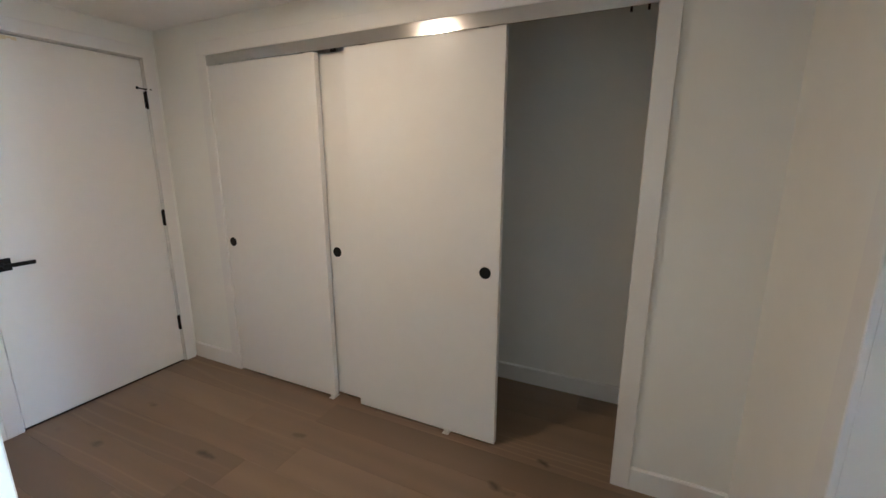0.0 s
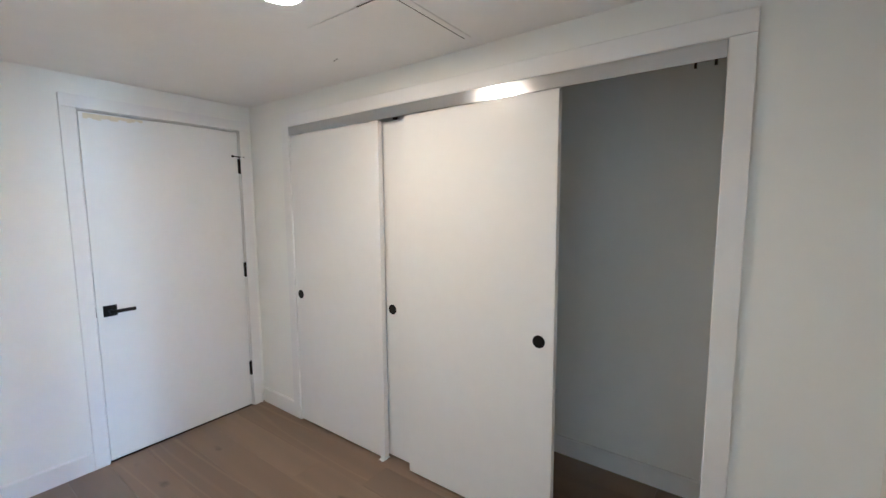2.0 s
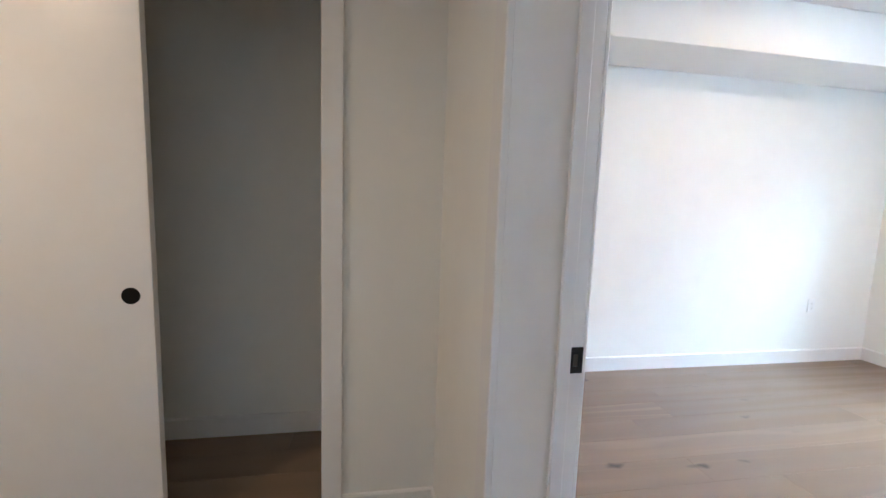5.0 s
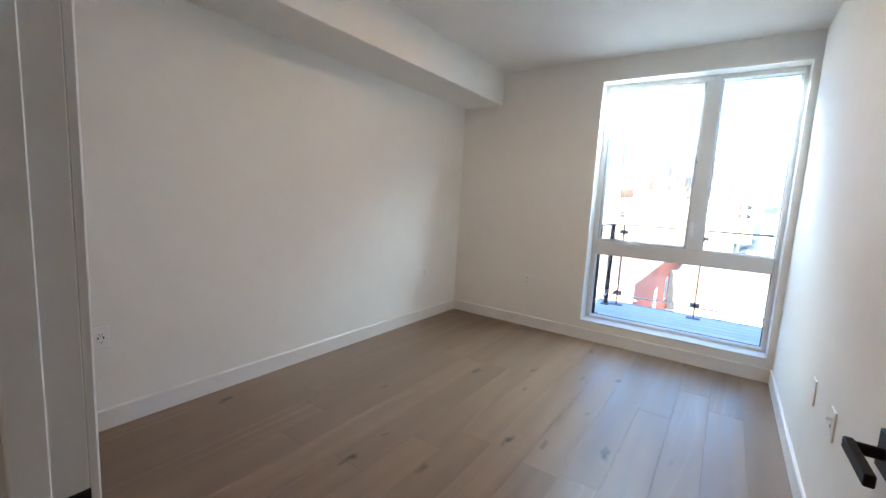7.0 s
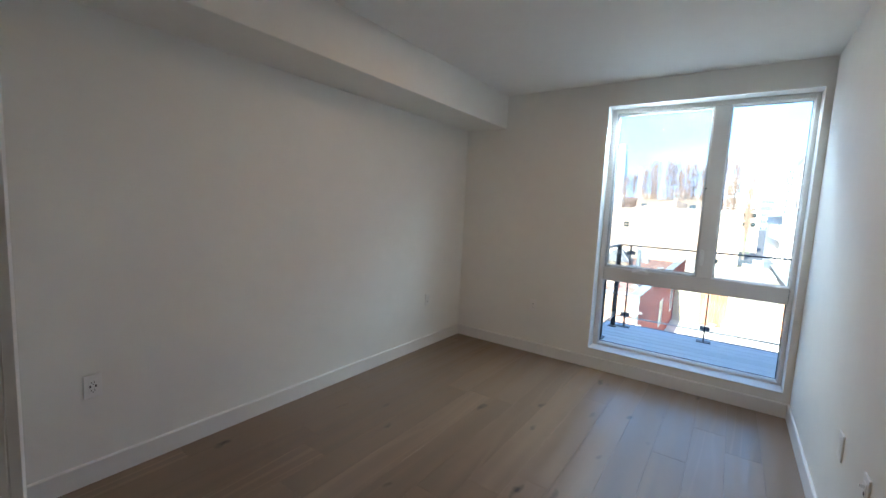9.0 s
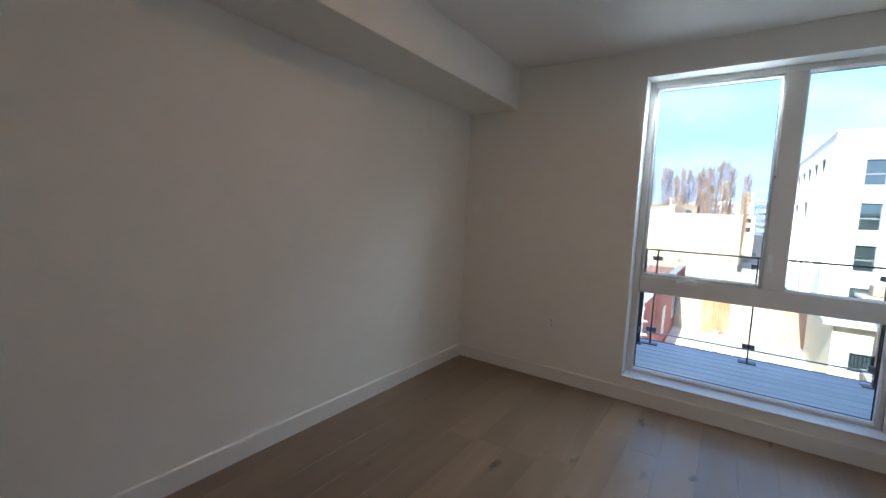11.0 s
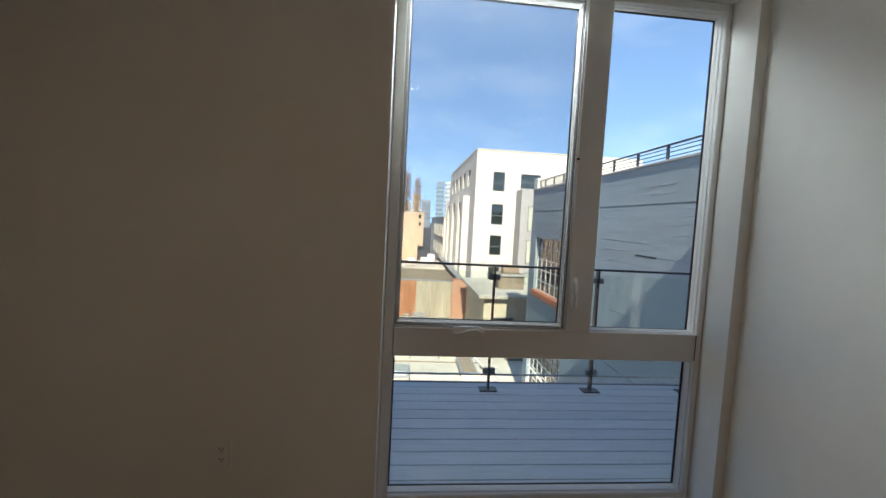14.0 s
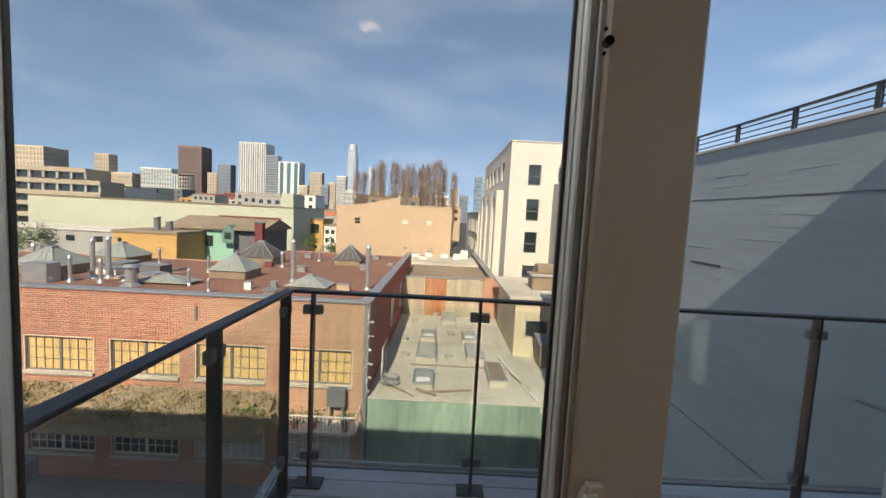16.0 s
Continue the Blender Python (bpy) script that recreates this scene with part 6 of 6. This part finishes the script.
for y, top, w in ((27.9, 12.8, 1.4), (26.0, 13.4, 1.5), (22.3, 14.5, 1.2), (20.6, 16.3, 1.4), (19.2, 16.6, 1.4), (16.0, 16.6, 1.4), (14.8, 16.2, 1.3), (12.9, 14.5, 0.9), (11.0, 15.6, 1.3), (9.7, 16.2, 1.5),
                  (7.4, 15.5, 1.3), (6.0, 16.4, 1.5), (4.5, 16.2, 1.3), (2.6, 17.0, 1.5), (1.0, 17.9, 1.8), (-0.6, 16.5, 1.3), (-4.1, 14.5, 1.3)):
    poplar(140 + rng.uniform(-3, 3), y, top, w)
for x, y, s in ((84.0, 24.6, 1.2), (86.0, 30.5, 1.0), (100.0, 8.0, 2.2), (104.0, -1.5, 1.8), (66, 15.5, 1.3), (60.0, 55.0, 1.8), (61.0, 60.0, 1.5), (110.0, 31.5, 2.4)):
    b = thing("street_tree", (x, y, GZ), "small leafy green street tree", "tree", "street trees")
    part("trunk", rod(bm_new(), (x, y, GZ), (x, y, GZ + 3.0), 0.14, 7, 0.08), BARK, b)
    verts, faces = [], []
    for k in range(34):
        c = (x + rng.gauss(0, s * 0.5), y + rng.gauss(0, s * 0.5), GZ + 3.4 + s + rng.gauss(0, s * 0.45))
        leaf_cloud(verts, faces, c, (s * 0.2, s * 0.2, s * 0.2), 26, 0.16, rng)
    mesh_part("crown", verts, faces, LEAF_GREEN, b)


# ---- bricks of the workshop front ----
def brick_mesh(w, h, d):
    c = 0.004
    v = [(0, -w / 2, -h / 2), (0, w / 2, -h / 2), (0, w / 2, h / 2), (0, -w / 2, h / 2), (-d, -w / 2 + c, -h / 2 + c), (-d, w / 2 - c, -h / 2 + c), (-d, w / 2 - c, h / 2 - c), (-d, -w / 2 + c, h / 2 - c)]
    return v, [(4, 7, 6, 5), (0, 4, 5, 1), (1, 5, 6, 2), (2, 6, 7, 3), (3, 7, 4, 0)]


one = bpy.data.meshes.new("brick")
points, quads = brick_mesh(0.194, 0.058, 0.009)
one.from_pydata(points, [], quads)
one.materials.append(BRICK_ONE)
rng = random.Random(5)
verts, faces, count = [], [], 0
for r in range(99):
    z = -9.56 + r * 0.076
    y = 1.96 + (0.1075 if r % 2 else 0.0)
    while y < 26.8:
        y0, y1 = y - 0.097, y + 0.097
        cuts = [h for h in BRICK_HOLES if h[2] - 0.03 < z < h[3] + 0.03 and y0 < h[1] and y1 > h[0]]
        for h in cuts:
            if y < (h[0] + h[1]) / 2:
                y1 = min(y1, h[0])
            else:
                y0 = max(y0, h[1])
        if z < -2.11 and y1 - y0 > 0.04:
            if not cuts and count < 300 and 1.9 < y < 2.6 and z > -7.5:
                ob = new("brick", one)
                ob.parent = front_wall
                ob.matrix_basis = Matrix.Translation((19.0, y, z))
                count += 1
            else:
                v, q = brick_mesh(y1 - y0, 0.058, 0.009 + rng.uniform(-0.003, 0.003))
                k = len(verts)
                verts += [(19.0 + a, (y0 + y1) / 2 + b, z + c) for a, b, c in v]
                faces += [tuple(k + i for i in t) for t in q]
        y += 0.215
rest = mesh_part("brickwork", verts, faces, BRICK_MANY, front_wall, "weathered red-brown bricks")


# ---- oak floor ----
def plank_material():
    m = material("oak_plank", (0.246, 0.176, 0.120), 0.42, big=(1.1, 0.13), fine=(4.5, 0.10), bump=(30.0, 0.03, 0.0008), stretch=(0.16, 1.5, 1), each=0.13, tint=(0.182, 0.126, 0.084), detail=4.0)
    n, l = m.node_tree.nodes, m.node_tree.links
    bsdf = n["Principled BSDF"]
    # each board takes its grain from a place of its own
    mapping = next(k for k in n if k.bl_idname == "ShaderNodeMapping")
    info = next(k for k in n if k.bl_idname == "ShaderNodeObjectInfo")
    shift = n.new("ShaderNodeVectorMath")
    shift.operation = "SCALE"
    shift.inputs[0].default_value = (31.0, 17.0, 11.0)
    l.new(info.outputs["Random"], shift.inputs["Scale"])
    l.new(shift.outputs["Vector"], mapping.inputs["Location"])
    # dark knots and cathedral grain
    vor = n.new("ShaderNodeTexVoronoi")
    vor.inputs["Scale"].default_value = 1.7
    knotmap = n.new("ShaderNodeMapping")
    knotmap.inputs["Scale"].default_value = (1.3, 3.2, 1)
    coord = next(k for k in n if k.bl_idname == "ShaderNodeTexCoord")
    warp = n.new("ShaderNodeTexNoise")
    warp.inputs["Scale"].default_value = 11.0
    l.new(coord.outputs["Object"], knotmap.inputs["Vector"])
    mixv = n.new("ShaderNodeVectorMath")
    mixv.operation = "MULTIPLY_ADD"
    mixv.inputs[1].default_value = (0.22, 0.22, 0.0)
    l.new(coord.outputs["Object"], warp.inputs["Vector"])
    l.new(warp.outputs["Color"], mixv.inputs[0])
    l.new(knotmap.outputs["Vector"], mixv.inputs[2])
    l.new(mixv.outputs["Vector"], vor.inputs["Vector"])
    knot = n.new("ShaderNodeMapRange")
    knot.inputs["From Min"].default_value, knot.inputs["From Max"].default_value = 0.02, 0.14
    knot.inputs["To Min"].default_value, knot.inputs["To Max"].default_value = 0.20, 1.0
    l.new(vor.outputs["Distance"], knot.inputs["Value"])
    wave = n.new("ShaderNodeTexWave")
    wave.wave_type, wave.bands_direction = "BANDS", "Y"
    wave.inputs["Scale"].default_value, wave.inputs["Distortion"].default_value = 1.5, 14.0
    wave.inputs["Detail"].default_value, wave.inputs["Detail Scale"].default_value = 3.0, 0.8
    l.new(mapping.outputs["Vector"], wave.inputs["Vector"])
    band = n.new("ShaderNodeMapRange")
    band.inputs["To Min"].default_value, band.inputs["To Max"].default_value = 0.95, 1.05
    l.new(wave.outputs["Fac"], band.inputs["Value"])
    both = n.new("ShaderNodeMath")
    both.operation = "MULTIPLY"
    l.new(knot.outputs["Result"], both.inputs[0])
    l.new(band.outputs["Result"], both.inputs[1])
    # pale flame-shaped grain lines on some stretches
    flame = n.new("ShaderNodeTexWave")
    flame.wave_type, flame.bands_direction = "BANDS", "Y"
    flame.inputs["Scale"].default_value, flame.inputs["Distortion"].default_value = 3.2, 22.0
    flame.inputs["Detail"].default_value, flame.inputs["Detail Scale"].default_value = 2.0, 0.55
    l.new(mapping.outputs["Vector"], flame.inputs["Vector"])
    thin = n.new("ShaderNodeMapRange")
    thin.inputs["From Min"].default_value, thin.inputs["From Max"].default_value = 0.80, 1.0
    l.new(flame.outputs["Fac"], thin.inputs["Value"])
    where = n.new("ShaderNodeTexNoise")
    where.inputs["Scale"].default_value, where.inputs["Detail"].default_value = 1.3, 2.0
    l.new(mapping.outputs["Vector"], where.inputs["Vector"])
    some = n.new("ShaderNodeMapRange")
    some.inputs["From Min"].default_value, some.inputs["From Max"].default_value = 0.52, 0.66
    some.inputs["To Max"].default_value = 0.22
    l.new(where.outputs["Fac"], some.inputs["Value"])
    pale = n.new("ShaderNodeMath")
    pale.operation = "MULTIPLY"
    l.new(thin.outputs["Result"], pale.inputs[0])
    l.new(some.outputs["Result"], pale.inputs[1])
    lift = n.new("ShaderNodeMath")
    lift.operation = "MULTIPLY_ADD"
    l.new(both.outputs["Value"], lift.inputs[0])
    l.new(pale.outputs["Value"], lift.inputs[1])
    l.new(both.outputs["Value"], lift.inputs[2])
    both = lift
    hsv = next(k for k in n if k.bl_idname == "ShaderNodeHueSaturation")
    last = hsv.inputs["Value"].links[0].from_socket
    allm = n.new("ShaderNodeMath")
    allm.operation = "MULTIPLY"
    l.new(last, allm.inputs[0])
    l.new(both.outputs["Value"], allm.inputs[1])
    l.new(allm.outputs["Value"], hsv.inputs["Value"])
    rr = n.new("ShaderNodeMapRange")
    rr.inputs["To Min"].default_value, rr.inputs["To Max"].default_value = 0.28, 0.42
    l.new(wave.outputs["Fac"], rr.inputs["Value"])
    l.new(rr.outputs["Result"], bsdf.inputs["Roughness"])
    return m


OAK = plank_material()
SUB = material("floor_joint", (0.05, 0.038, 0.028), 0.9)
floor = thing("floor", (0, 0, -0.05), "matt grey-brown oak plank floor with dark knots", "floor", kind="structure")
part("subfloor", boxed(WX - 0.13, 4.10, -4.12, BN + 0.13, -0.10, -0.012), SUB, floor)
rng = random.Random(7)


def plank(x0, x1, y0, y1):
    b = 0.0007
    g = 0.0003
    x0, x1, y0, y1 = x0 + g, x1 - g, y0 + g, y1 - g
    v = [(x0, y0, -0.012), (x1, y0, -0.012), (x1, y1, -0.012), (x0, y1, -0.012), (x0, y0, -b), (x1, y0, -b), (x1, y1, -b), (x0, y1, -b),
         (x0 + b, y0 + b, 0), (x1 - b, y0 + b, 0), (x1 - b, y1 - b, 0), (x0 + b, y1 - b, 0)]
    q = [(8, 9, 10, 11)]
    for i in range(4):
        j = (i + 1) % 4
        q += [(i, j, 4 + j, 4 + i), (4 + i, 4 + j, 8 + j, 8 + i)]
    me = bpy.data.meshes.new("plank")
    me.from_pydata(v, [], q)
    me.materials.append(OAK)
    ob = new("plank", me)
    ob.parent = floor
    ob.matrix_parent_inverse = WORLD_OF[floor].inverted()


def lay(x0, x1, y0, y1, w=0.187):
    y = y0
    while y < y1 - 0.001:
        ye = min(y + w, y1)
        x = x0 - rng.uniform(0.0, 1.5)
        while x < x1 - 0.02:
            xe = x + rng.choice((1.22, 1.52, 1.83, 2.13))
            a, b = max(x, x0), min(xe, x1)
            if b - a > 0.05:
                plank(a, b, y, ye)
            x = xe
        y = ye


lay(WX, EX0 - 0.001, HS - 0.12, CB, 0.187)
lay(EX0 - 0.001, EX1, -1.56, -0.74, 0.187)
lay(EX1, BE, BS, BN, 0.187)
lay(WX, EX0, -4.0, HS - 0.12, 0.187)
lay(EX0, 4.10, -4.0, BS - 0.12, 0.187)
